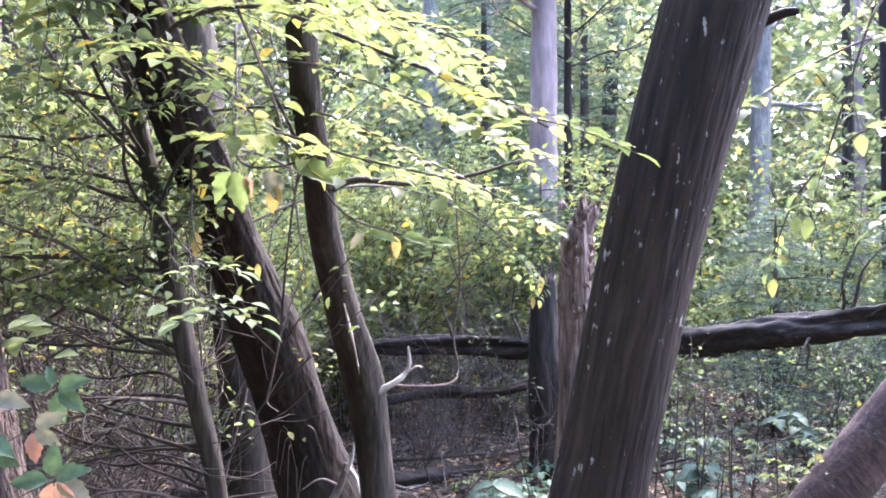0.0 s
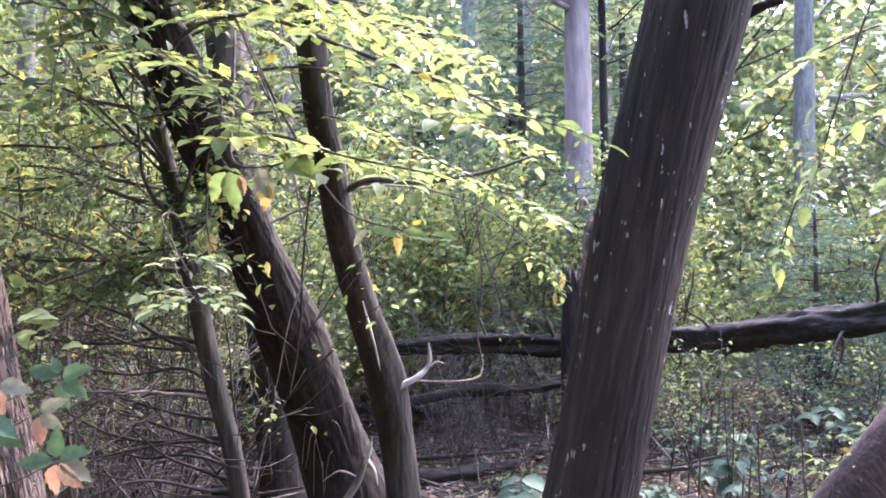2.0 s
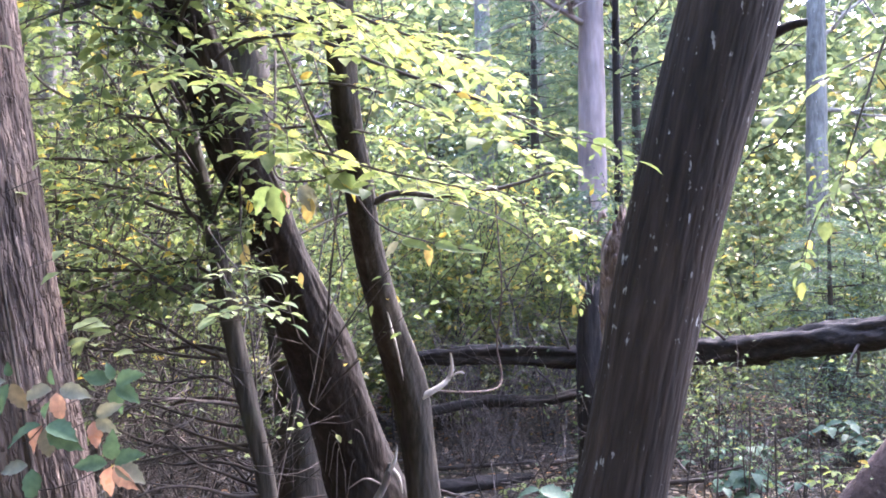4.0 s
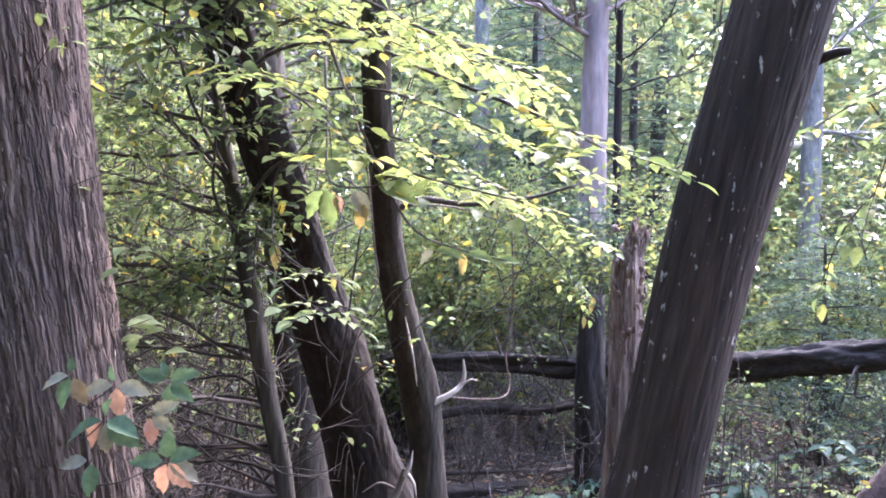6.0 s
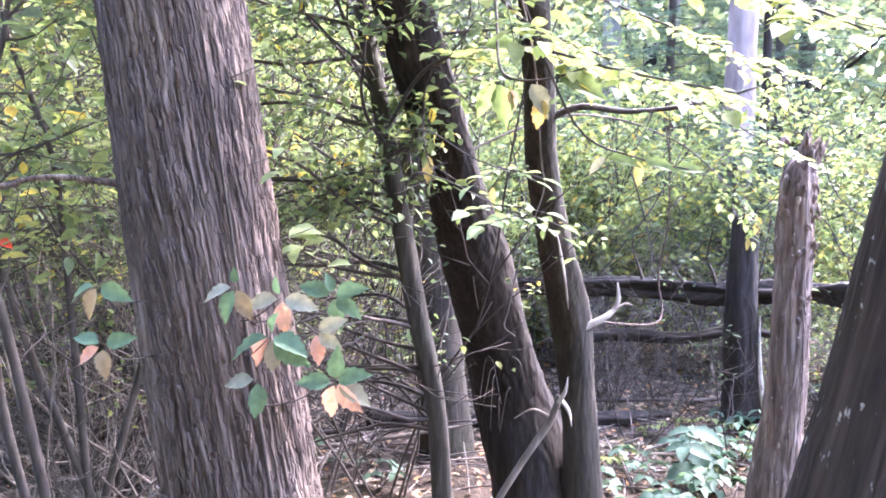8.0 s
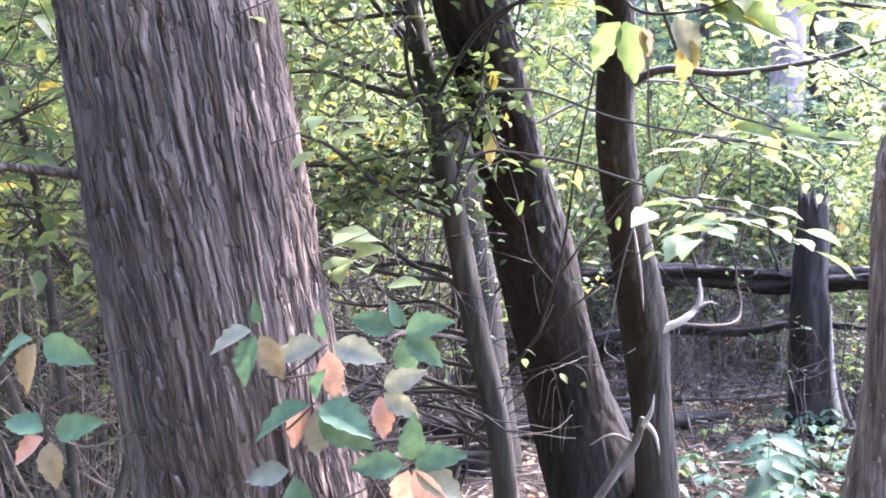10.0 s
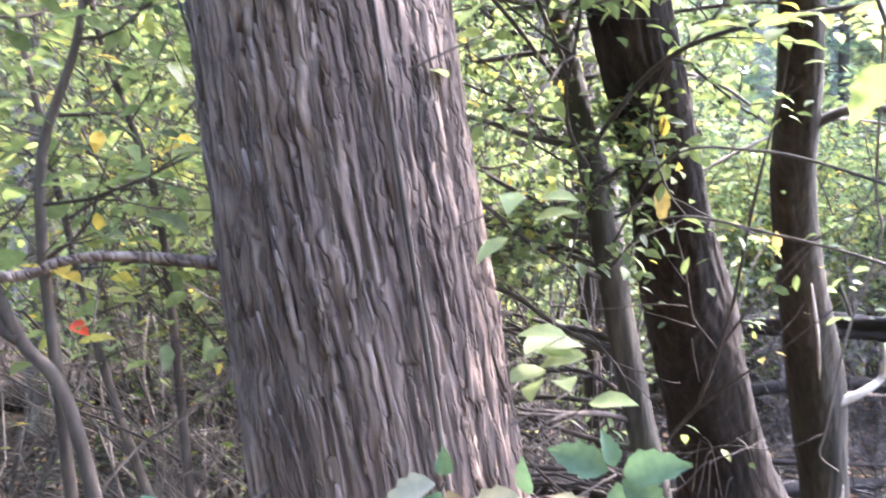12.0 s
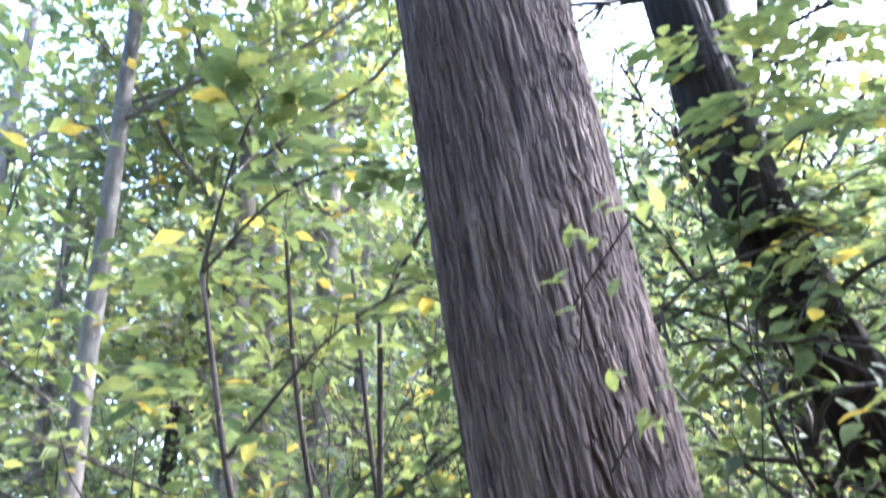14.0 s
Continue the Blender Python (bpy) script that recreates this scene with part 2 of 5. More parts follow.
def tube(pts, radii, sides=8, n=0, lump=0.0, furrow=0.0, fine=14.0, seed=0, jag=0.0, s0=0.0):
    """A tapering stem along pts. lump: slow unevenness; furrow: depth in metres of upright bark ridges; jag: height of a splintered top."""
    P = np.asarray(pts, float)
    n = n or max(len(P), 4)
    C = curve_through(P, n)
    R = np.interp(np.linspace(0, 1, n), np.linspace(0, 1, len(radii)), radii)
    T = np.gradient(C, axis=0)
    T /= np.linalg.norm(T, axis=1)[:, None] + 1e-9
    ref = np.array([1.0, 0.0, 0.0]) if abs(T[:, 0]).mean() < 0.75 else np.array([0.0, 1.0, 0.0])
    A = np.cross(T, ref)
    A /= np.linalg.norm(A, axis=1)[:, None]
    B = np.cross(T, A)
    th = np.linspace(0, 2 * np.pi, sides, endpoint=False)
    rr = np.repeat(R[:, None], sides, 1)
    run = np.concatenate([[0], np.cumsum(np.linalg.norm(np.diff(C, axis=0), axis=1))])
    if lump or furrow:
        for i in range(n):
            s = run[i] + s0
            for j in range(sides):
                tw = th[j] + 0.3 * s
                c, d = math.cos(tw), math.sin(tw)
                v = 0.0
                if lump:
                    v += lump * R[i] * noise.noise(Vector((c * 1.3 + seed, d * 1.3, s * 1.6)))
                if furrow:
                    k = fine
                    a1 = noise.noise(Vector((c * k * 0.4 + seed, d * k * 0.4, s * 2.2)))
                    a2 = noise.noise(Vector((c * k + seed, d * k, s * 6.5)))
                    a3 = noise.noise(Vector((c * k * 2 + seed, d * k * 2, s * 13.0)))
                    v += furrow * (1.0 - 2.6 * min(abs(a2 + 0.35 * a1), 0.6) + 0.5 * a3)
                rr[i, j] += v
    V = C[:, None, :] + rr[:, :, None] * (np.cos(th)[None, :, None] * A[:, None, :] + np.sin(th)[None, :, None] * B[:, None, :])
    if jag:
        rs = np.random.RandomState(seed + 5)
        ups = rs.rand(sides) ** 1.6 * jag
        for k in range(1, 4):
            V[-k] += T[-1] * (ups * (4 - k) / 3)[:, None]
    V = V.reshape(-1, 3)
    i, j = np.meshgrid(np.arange(n - 1), np.arange(sides), indexing="ij")
    j2 = (j + 1) % sides
    F = np.stack([i * sides + j, i * sides + j2, (i + 1) * sides + j2, (i + 1) * sides + j], -1).reshape(-1, 4)
    tip = len(V)
    V = np.vstack([V, C[-1] - T[-1] * (jag * 0.3), C[0]])
    k = np.arange(sides)
    cap = np.stack([(n - 1) * sides + k, (n - 1) * sides + (k + 1) % sides, np.full(sides, tip)], -1)
    bot = np.stack([(k + 1) % sides, k, np.full(sides, tip + 1)], -1)
    return V, [F, cap, bot]


# leaf outlines: along, across, up; in units of length, width, length
LEAF_S = (np.array([(0, 0, 0), (0.42, 0.5, 0.05), (1, 0, -0.08), (0.42, -0.5, 0.05)]), np.array([(0, 1, 2), (0, 2, 3)]))
LEAF_F = (np.array([(0, 0, 0), (0.25, 0.40, 0.05), (0.6, 0.44, 0.02), (1, 0, -0.18), (0.6, -0.44, 0.02), (0.25, -0.40, 0.05), (0.45, 0, -0.02)]),
          np.array([(0, 6, 1), (1, 6, 2), (2, 6, 3), (3, 6, 4), (4, 6, 5), (5, 6, 0)]))


LEAF_M = (np.array([(0, 0, 0), (0.14, 0.28, 0.04), (0.40, 0.48, 0.06), (0.70, 0.35, 0.0), (1, 0, -0.18), (0.70, -0.35, 0.0), (0.40, -0.48, 0.06), (0.14, -0.28, 0.04), (0.30, 0, -0.01), (0.65, 0, -0.06)]),
          np.array([(0, 8, 1), (1, 8, 2), (2, 8, 9), (2, 9, 3), (3, 9, 4), (4, 9, 5), (5, 9, 6), (6, 9, 8), (6, 8, 7), (7, 8, 0)]))


def toothed_leaf(teeth=7, fold=0.06, droop=0.22, full=0.0):
    """A leaf with a fine saw edge, folded along its rib."""
    pts, tri = [], []
    for k in range(teeth + 1):
        t = k / teeth
        w = 0.5 * math.sin(math.pi * min(1, t ** (0.75 - full) * 0.97 + 0.015)) ** 0.85
        z = -droop * t * t
        w *= 1.0 + (0.13 if k % 2 else -0.04)
        pts += [(t, 0, z), (t + 0.05 * (k % 2), w, z + fold * w * 2), (t + 0.05 * (k % 2), -w, z + fold * w * 2)]
    for k in range(teeth):
        a, c = 3 * k, 3 * k + 3
        tri += [(a, c, c + 1), (a, c + 1, a + 1), (a, a + 2, c + 2), (a, c + 2, c)]
    return np.array(pts), np.array(tri)


LEAF_L = toothed_leaf(9, 0.11, 0.28)


def leaves(P, D, N, L, W, form=LEAF_S):
    """Leaves at P, pointing along D, facing N, of length L and width W, as one mesh's geometry."""
    T, F = form
    P, D, N = (np.asarray(a, float) for a in (P, D, N))
    D = D / (np.linalg.norm(D, axis=1)[:, None] + 1e-9)
    S = np.cross(N, D)
    S /= np.linalg.norm(S, axis=1)[:, None] + 1e-9
    N = np.cross(D, S)
    L, W = np.broadcast_to(L, len(P)), np.broadcast_to(W, len(P))
    V = (P[:, None] + T[None, :, 0, None] * L[:, None, None] * D[:, None] + T[None, :, 1, None] * W[:, None, None] * S[:, None]
         + T[None, :, 2, None] * L[:, None, None] * N[:, None])
    return V.reshape(-1, 3), [(F[None] + len(T) * np.arange(len(P))[:, None, None]).reshape(-1, 3)]


def branching(rs, start, way, length, radius, depth, out, ends, bend=0.35, up=0.1, kids=(2, 4), cap=0.75):
    """Grows a branch with side twigs: out takes (points, radii), ends takes (place, way) where leaves sit."""
    k = 5 if length < 1.0 else 11
    p, d = np.array(start, float), np.array(way, float)
    d /= np.linalg.norm(d)
    pts = [p.copy()]
    for _ in range(k):
        d = d + rs.normal(0, bend / 2, 3) * (1 if k == 5 else 0.75) + np.array([0, 0, up / 2])
        d /= np.linalg.norm(d)
        p = p + d * length / k
        pts.append(p.copy())
        ends.append((p.copy(), d.copy(), depth))
    out.append((pts, [radius, radius * 0.45], depth))
    if depth > 0:
        for _ in range((rs.randint(*kids) + 1) * (1 if k == 5 else 2)):
            i = rs.randint(1, k + 1)
            side = rs.normal(0, 1, 3)
            side[2] *= 0.6
            side /= np.linalg.norm(side)
            dd = pts[i] - pts[i - 1]
            dd = dd / np.linalg.norm(dd)
            branching(rs, pts[i], dd * 0.7 + side * 0.9, min(length * rs.uniform(0.45, 0.7), cap), radius * 0.5, depth - 1, out, ends, bend, up, kids, cap)


def leaf_scatter(rs, ends, per, size, spread=0.04, flat=0.6, aspect=0.5, form=LEAF_S, droop=-0.15, only=2):
    """Leaves around the ends of twigs, mostly held flat."""
    E = [e for e in ends if e[2] <= only]
    P = np.repeat(np.array([e[0] for e in E]), per, 0)
    D = np.repeat(np.array([e[1] for e in E]), per, 0)
    n = len(P)
    P = P + rs.normal(0, spread, (n, 3)) * np.array([1, 1, 0.6])
    D = D * 0.5 + rs.normal(0, 0.8, (n, 3)) * np.array([1, 1, 0.45]) + np.array([0, 0, droop])
    N = rs.normal(0, 1 - flat, (n, 3)) + np.array([0, 0, 1])
    L = size * rs.uniform(0.6, 1.25, n)
    return leaves(P, D, N, L, L * aspect, form)


def pinnate(rs, start, way, length, pairs, size, form=LEAF_M, sag=0.15, aspect=0.6):
    """One compound leaf: a thin stalk with leaflets in pairs and one at its tip. Returns its stalk and its leaflets' places."""
    d = np.array(way, float)
    d /= np.linalg.norm(d)
    side = np.cross(d, (0, 0, 1.0))
    side /= np.linalg.norm(side) + 1e-9
    P, D, L = [], [], []
    pts = []
    for k in range(pairs + 1):
        t = 0.25 + 0.75 * k / pairs
        p = np.array(start) + d * length * t + np.array([0, 0, -sag * length * t * t])
        pts.append(p)
        s = size * (0.75 + 0.35 * t) * rs.uniform(0.85, 1.1)
        if k < pairs:
            for sg in (1, -1):
                P.append(p), D.append(d * 0.55 + sg * side + rs.normal(0, 0.12, 3)), L.append(s)
        else:
            P.append(p), D.append(d + np.array([0, 0, -0.2])), L.append(s * 1.15)
    return ([np.array(start)] + pts), P, D, L


def spray_leaves(rs, places, form=LEAF_M, size=0.05, length=0.2, pairs=4, aspect=0.6, tilt=0.25):
    """Many compound leaves: places holds (start, way). Returns the geometry of the stalks and of the leaflets."""
    st, P, D, L = [], [], [], []
    for s, w in places:
        pts, p, d, l = pinnate(rs, s, w, length * rs.uniform(0.75, 1.2), max(2, pairs + rs.randint(-1, 2)), size, form)
        st.append(tube(pts, [0.0016, 0.0008], 4, 6))
        P += p
        D += d
        L += l
    L = np.array(L)
    N = rs.normal(0, tilt, (len(P), 3)) + np.array([0, 0, 1])
    return join(st), leaves(P, D, N, L, L * aspect, form)


def ground_z(x, y):
    return 0.05 * noise.noise(Vector((x * 0.45, y * 0.45, 3.1))) + 0.02 * noise.noise(Vector((x * 1.7, y * 1.7, 1.0))) + 0.03


# ---- ground ----
def build_ground():
    xs = np.concatenate([-np.geomspace(600, 9, 14), np.linspace(-8, 8, 81), np.geomspace(9, 600, 14)])
    ys = np.concatenate([-np.geomspace(600, 6, 14), np.linspace(-5, 14, 96), np.geomspace(15, 600, 14)])
    V = [(x, y, ground_z(x, y)) for y in ys for x in xs]
    nx, ny = len(xs), len(ys)
    i, j = np.meshgrid(np.arange(ny - 1), np.arange(nx - 1), indexing="ij")
    F = np.stack([i * nx + j, i * nx + j + 1, (i + 1) * nx + j + 1, (i + 1) * nx + j], -1).reshape(-1, 4)
    ob = new("ground", mesh_of("ground", V, [F], M_SOIL))
    tagged(ob, "dark forest soil under leaf litter and twigs", "ground", kind="structure")


build_ground()


# ---- trees near the path ----
def shade_crown_for(rs, tree, top, reach, height, clumps, per, size, mat, form=LEAF_S, limbs=6):
    """Limbs and an uneven crown of many leaves, mostly unseen, added overhead to shade the trunks."""
    ends = []
    for k in range(limbs):
        a = k * 2.4 + rs.uniform(0, 1)
        h = rs.uniform(0.0, 0.8) * height
        out = []
        branching(rs, np.array(top) + (0, 0, h), (math.cos(a), math.sin(a), 0.25), reach * rs.uniform(0.6, 1.0), 0.03, 2, out, ends, 0.3, 0.1, (2, 4), 1.2)
        limb = part("limb", tube(*out[0][:2], 6, 10), M_TWIG, tree)
        part("twig_spray", join([tube(p, r, 5, 6) for p, r, dep in out[1:]]), M_TWIG, limb, kind="stuff")
    E = [ends[i] for i in rs.choice(len(ends), min(clumps, len(ends)), replace=False)]
    part("crown", leaf_scatter(rs, E, per, size, reach * 0.07, 0.3, 0.5, form, -0.1, 3), mat, tree, kind="stuff")


def cedar_x(z):
    """The cedar leans, a little less from head height up."""
    return -1.01 - 0.178 * (z - 1.5) if z < 1.8 else -1.0634 - 0.14 * (z - 1.8)


def build_cedar():
    rs = np.random.RandomState(11)
    t = thing("cedar_tree", (-0.743, 1.6, 0.0), "tall cedar with shaggy grey-brown bark in upright strips", "tree")
    axis = lambda z: (cedar_x(z), 1.6, z)
    part("root_flare", tube([axis(-0.1), axis(0.5), axis(0.97)], [0.215, 0.168, 0.149], 120, 90, 0.05, 0.005, 17.0, 3), M_CEDAR, t)
    part("trunk", tube([axis(0.95), axis(1.4), axis(2.0), axis(2.9)], [0.149, 0.141, 0.138, 0.141], 380, 420, 0.04, 0.0058, 21.0, 3, 0, 1.05), M_CEDAR, t)
    part("upper_trunk", tube([axis(2.88), axis(5), axis(8)], [0.141, 0.12, 0.07], 40, 60, 0.04, 0.004, 12, 3), M_CEDAR, t)
    # shaggy strips that lift off the bark
    pieces = []
    for _ in range(1200):
        z, a = rs.uniform(0.7, 2.9), rs.uniform(-math.pi, 0.4)
        r = np.interp(z, [0, 0.6, 1.2, 2.0, 3.0], [0.21, 0.165, 0.144, 0.135, 0.128]) + 0.004
        c = np.array(axis(z))
        n = np.array([math.cos(a), math.sin(a), 0])
        s = np.array([-math.sin(a), math.cos(a), 0])
        ln, w, lift = rs.uniform(0.02, 0.085), rs.uniform(0.002, 0.0065), rs.uniform(0.002, 0.007)
        up = np.array([-0.2 + rs.normal(0, 0.06), rs.normal(0, 0.03), 1.0]) * ln
        p0 = c + n * (r - 0.002)
        P = [p0 - s * w, p0 + s * w, p0 + s * w * 0.8 + up * 0.5 + n * 0.001, p0 - s * w * 0.8 + up * 0.5 + n * 0.001]
        if rs.rand() < 0.5:
            up = -up
        Q = [q for q in P[:2]] + [p0 + s * w * 0.9 + up * 0.55 + n * lift * 0.3, p0 - s * w * 0.9 + up * 0.55 + n * lift * 0.3,
             p0 + s * w * 0.5 + up + n * lift, p0 - s * w * 0.5 + up + n * lift]
        back = [q - n * 0.003 for q in Q]
        V = np.array(Q + back)
        F = [(0, 1, 2, 3), (3, 2, 4, 5), (6, 9, 8, 7), (9, 11, 10, 8), (0, 3, 9, 6), (3, 5, 11, 9), (1, 7, 8, 2), (2, 8, 10, 4), (5, 4, 10, 11)]
        pieces.append((V, [np.array(F)]))
    part("loose_bark", join(pieces), M_CEDAR, t, "loose grey-brown bark strips", kind="stuff")
    part("dead_branch", tube([(-1.09, 1.55, 1.56), (-1.21, 1.46, 1.575), (-1.27, 1.43, 1.57), (-1.31, 1.41, 1.555), (-1.41, 1.36, 1.55)], [0.008, 0.0055, 0.005, 0.006, 0.0045], 10, 30, 0.25, 0, 8, 2), M_CEDAR, t, "bare grey-brown dead branch")
    shade_crown_for(rs, t, axis(4.2), 2.6, 3.4, 170, 11, 0.12, M_NEEDLE, LEAF_M)
    return t


def build_leaning_trunk():
    rs = np.random.RandomState(21)
    t = thing("leaning_tree", (0.17, 2.2, 0.0), "dark leaning trunk with pale lichen flecks", "tree")
    pts = [(0.15, 2.2, -0.1), (0.30, 2.2, 0.55), (0.425, 2.2, 1.1), (0.538, 2.18, 1.65), (0.664, 2.15, 2.15), (0.845, 2.1, 2.8), (1.2, 2.0, 4.0)]
    part("trunk", tube(pts, [0.165, 0.130, 0.117, 0.124, 0.131, 0.129, 0.115], 200, 320, 0.05, 0.0030, 14, 8), M_LICHEN, t)
    part("upper_trunk", tube([(1.19, 2.0, 3.98), (1.8, 1.9, 6), (2.3, 1.9, 8)], [0.11, 0.09, 0.05], 24, 20, 0.05), M_DARK, t)
    part("branch_stub", tube([(0.80, 2.15, 2.21), (0.86, 2.13, 2.235), (0.90, 2.12, 2.24)], [0.016, 0.013, 0.010], 8, 6), M_DARK, t)
    # crown above the view, thickened to hold back sun from the trunks
    shade_crown_for(rs, t, (1.3, 2.0, 4.6), 2.8, 3.0, 260, 14, 0.12, M_LEAF, LEAF_M)


def build_pair():
    rs = np.random.RandomState(31)
    t = thing("dark_tree", (-0.42, 4.0, 0.0), "dark trunk leaning back among brush, with stringy bare twigs", "tree")
    pts = [(-0.42, 4.0, -0.1), (-0.515, 4.0, 0.3), (-0.64, 4.0, 0.70), (-0.738, 3.72, 1.18), (-0.79, 3.36, 1.54), (-0.825, 3.02, 1.86), (-0.891, 2.72, 2.20), (-1.054, 2.55, 2.84), (-1.25, 2.55, 4.2), (-1.5, 2.7, 6.5)]
    part("trunk", tube(pts, [0.25, 0.195, 0.165, 0.145, 0.120, 0.100, 0.085, 0.08, 0.07, 0.03], 90, 260, 0.14, 0.006, 9, 4), M_DARK, t)
    for k in range(8):
        z = rs.uniform(0.6, 1.6)
        x, y = np.interp(z, [0.3, 0.7, 1.18, 1.54, 1.86], [-0.55, -0.66, -0.744, -0.79, -0.825]), np.interp(z, [0.7, 1.18, 1.54, 1.86], [3.85, 3.58, 3.24, 2.92])
        p = np.array([x + rs.uniform(-0.07, 0.08), y + rs.uniform(0.0, 0.03), z])
        j = rs.uniform(-0.03, 0.05)
        q = [p, p + (j, -0.03, -0.02), p + (j * 1.5, -0.035, -0.09), p + (j * 2.2, -0.03, -rs.uniform(0.16, 0.26))]
        part("dead_twig", tube(q, [0.003, 0.0015], 5, 10, 0.3), M_DEAD, t, "dry hanging twig")
    shade_crown_for(rs, t, (-1.25, 2.55, 4.3), 2.4, 3.0, 200, 12, 0.11, M_LEAF, LEAF_M)

    t = thing("mossy_tree", (-0.27, 3.88, 0.0), "slim mossy trunk with broken pale branch stubs", "tree")
    pts = [(-0.26, 3.88, -0.1), (-0.285, 3.88, 0.4), (-0.315, 3.88, 0.73), (-0.355, 3.78, 1.067), (-0.420, 3.57, 1.398), (-0.473, 3.34, 1.729), (-0.475, 3.12, 2.0), (-0.485, 2.93, 2.275), (-0.49, 2.78, 3.0), (-0.5, 2.75, 4.5), (-0.5, 2.8, 6.2)]
    part("trunk", tube(pts, [0.11, 0.082, 0.076, 0.086, 0.068, 0.060, 0.057, 0.052, 0.048, 0.04, 0.02], 60, 240, 0.16, 0.003, 8, 9), M_MOSSY, t)
    stub = part("broken_stub", tube([(-0.29, 3.76, 1.03), (-0.21, 3.77, 1.07), (-0.165, 3.79, 1.11), (-0.15, 3.79, 1.16), (-0.155, 3.79, 1.23)], [0.014, 0.011, 0.009, 0.008, 0.002], 10, 40, 0.7, 0.002, 5, 1), M_BLEACH, t, "bleached broken branch stub")
    part("prong", tube([(-0.165, 3.79, 1.11), (-0.12, 3.78, 1.14), (-0.09, 3.78, 1.135)], [0.006, 0.004, 0.002], 8, 16, 0.5, 0, 5, 4), M_BLEACH, stub)
    part("broken_stub", tube([(-0.405, 3.46, 1.435), (-0.39, 3.50, 1.35), (-0.375, 3.55, 1.262), (-0.365, 3.61, 1.17), (-0.36, 3.64, 1.12)], [0.003, 0.007, 0.006, 0.005, 0.001], 8, 40, 0.5, 0, 5, 7), M_BLEACH, t, "pale splinter")
    part("bare_twig", tube([(-0.30, 3.78, 1.06), (-0.08, 4.0, 1.02), (0.05, 4.3, 1.0), (0.078, 4.4, 1.06), (0.055, 4.4, 1.23), (0.085, 4.3, 1.5), (0.07, 4.2, 1.8), (0.05, 4.1, 2.1)], [0.006, 0.005, 0.005, 0.005, 0.005, 0.004, 0.003], 8, 60, 0.3), M_CEDAR, t, "pale bent bare vine")
    part("side_branch", tube([(-0.47, 3.22, 1.86), (-0.33, 3.2, 1.92), (-0.14, 3.25, 1.91), (0.1, 3.25, 1.94), (0.3, 3.25, 2.0)], [0.016, 0.013, 0.010, 0.008, 0.004], 6, 24, 0.1), M_TWIG, t)
    # unseen crown, packed extra dense to block the sun beam onto the cedar
    shade_crown_for(rs, t, (-0.5, 2.76, 4.4), 2.4, 2.6, 420, 22, 0.1, M_LEAF, LEAF_M)


    t = thing("grey_tree", (-1.12, 5.0, 0.0), "upright grey-brown trunk standing behind a darker one", "tree")
    part("trunk", tube([(-1.10, 5.0, -0.1), (-1.18, 5.0, 0.8), (-1.30, 5.0, 1.7), (-1.5, 5.0, 3.2), (-1.6, 5.0, 5.5), (-1.65, 5.0, 7.0)], [0.18, 0.135, 0.125, 0.11, 0.07, 0.02], 40, 110, 0.12, 0.005, 8, 15), M_MOSSY, t)
    shade_crown_for(rs, t, (-1.5, 5.0, 3.9), 2.0, 2.4, 40, 12, 0.1, M_LEAF, LEAF_M)


    t = thing("leaning_stick", (-0.8, 3.1, 0.02), "bleached dead stick with a forked end leaning by a mossy trunk", "stick")
    st = part("stick", tube([(-0.80, 3.1, 0.0), (-0.62, 3.15, 0.36), (-0.50, 3.18, 0.58), (-0.40, 3.21, 0.74), (-0.365, 3.22, 0.84)], [0.012, 0.012, 0.012, 0.013, 0.010], 10, 50, 0.35, 0.001, 5, 2), M_DEAD, t)
    part("prong", tube([(-0.375, 3.22, 0.80), (-0.345, 3.2, 0.86), (-0.335, 3.2, 0.92)], [0.012, 0.008, 0.001], 8, 16, 0.5, 0, 5, 3), M_BLEACH, st)
    part("prong", tube([(-0.365, 3.22, 0.83), (-0.33, 3.2, 0.79), (-0.315, 3.2, 0.73)], [0.011, 0.008, 0.001], 8, 16, 0.5, 0, 5, 5), M_BLEACH, st)
    part("prong", tube([(-0.40, 3.21, 0.76), (-0.46, 3.18, 0.79), (-0.53, 3.18, 0.75)], [0.006, 0.004, 0.002], 6, 16, 0.4), M_DEAD, st)


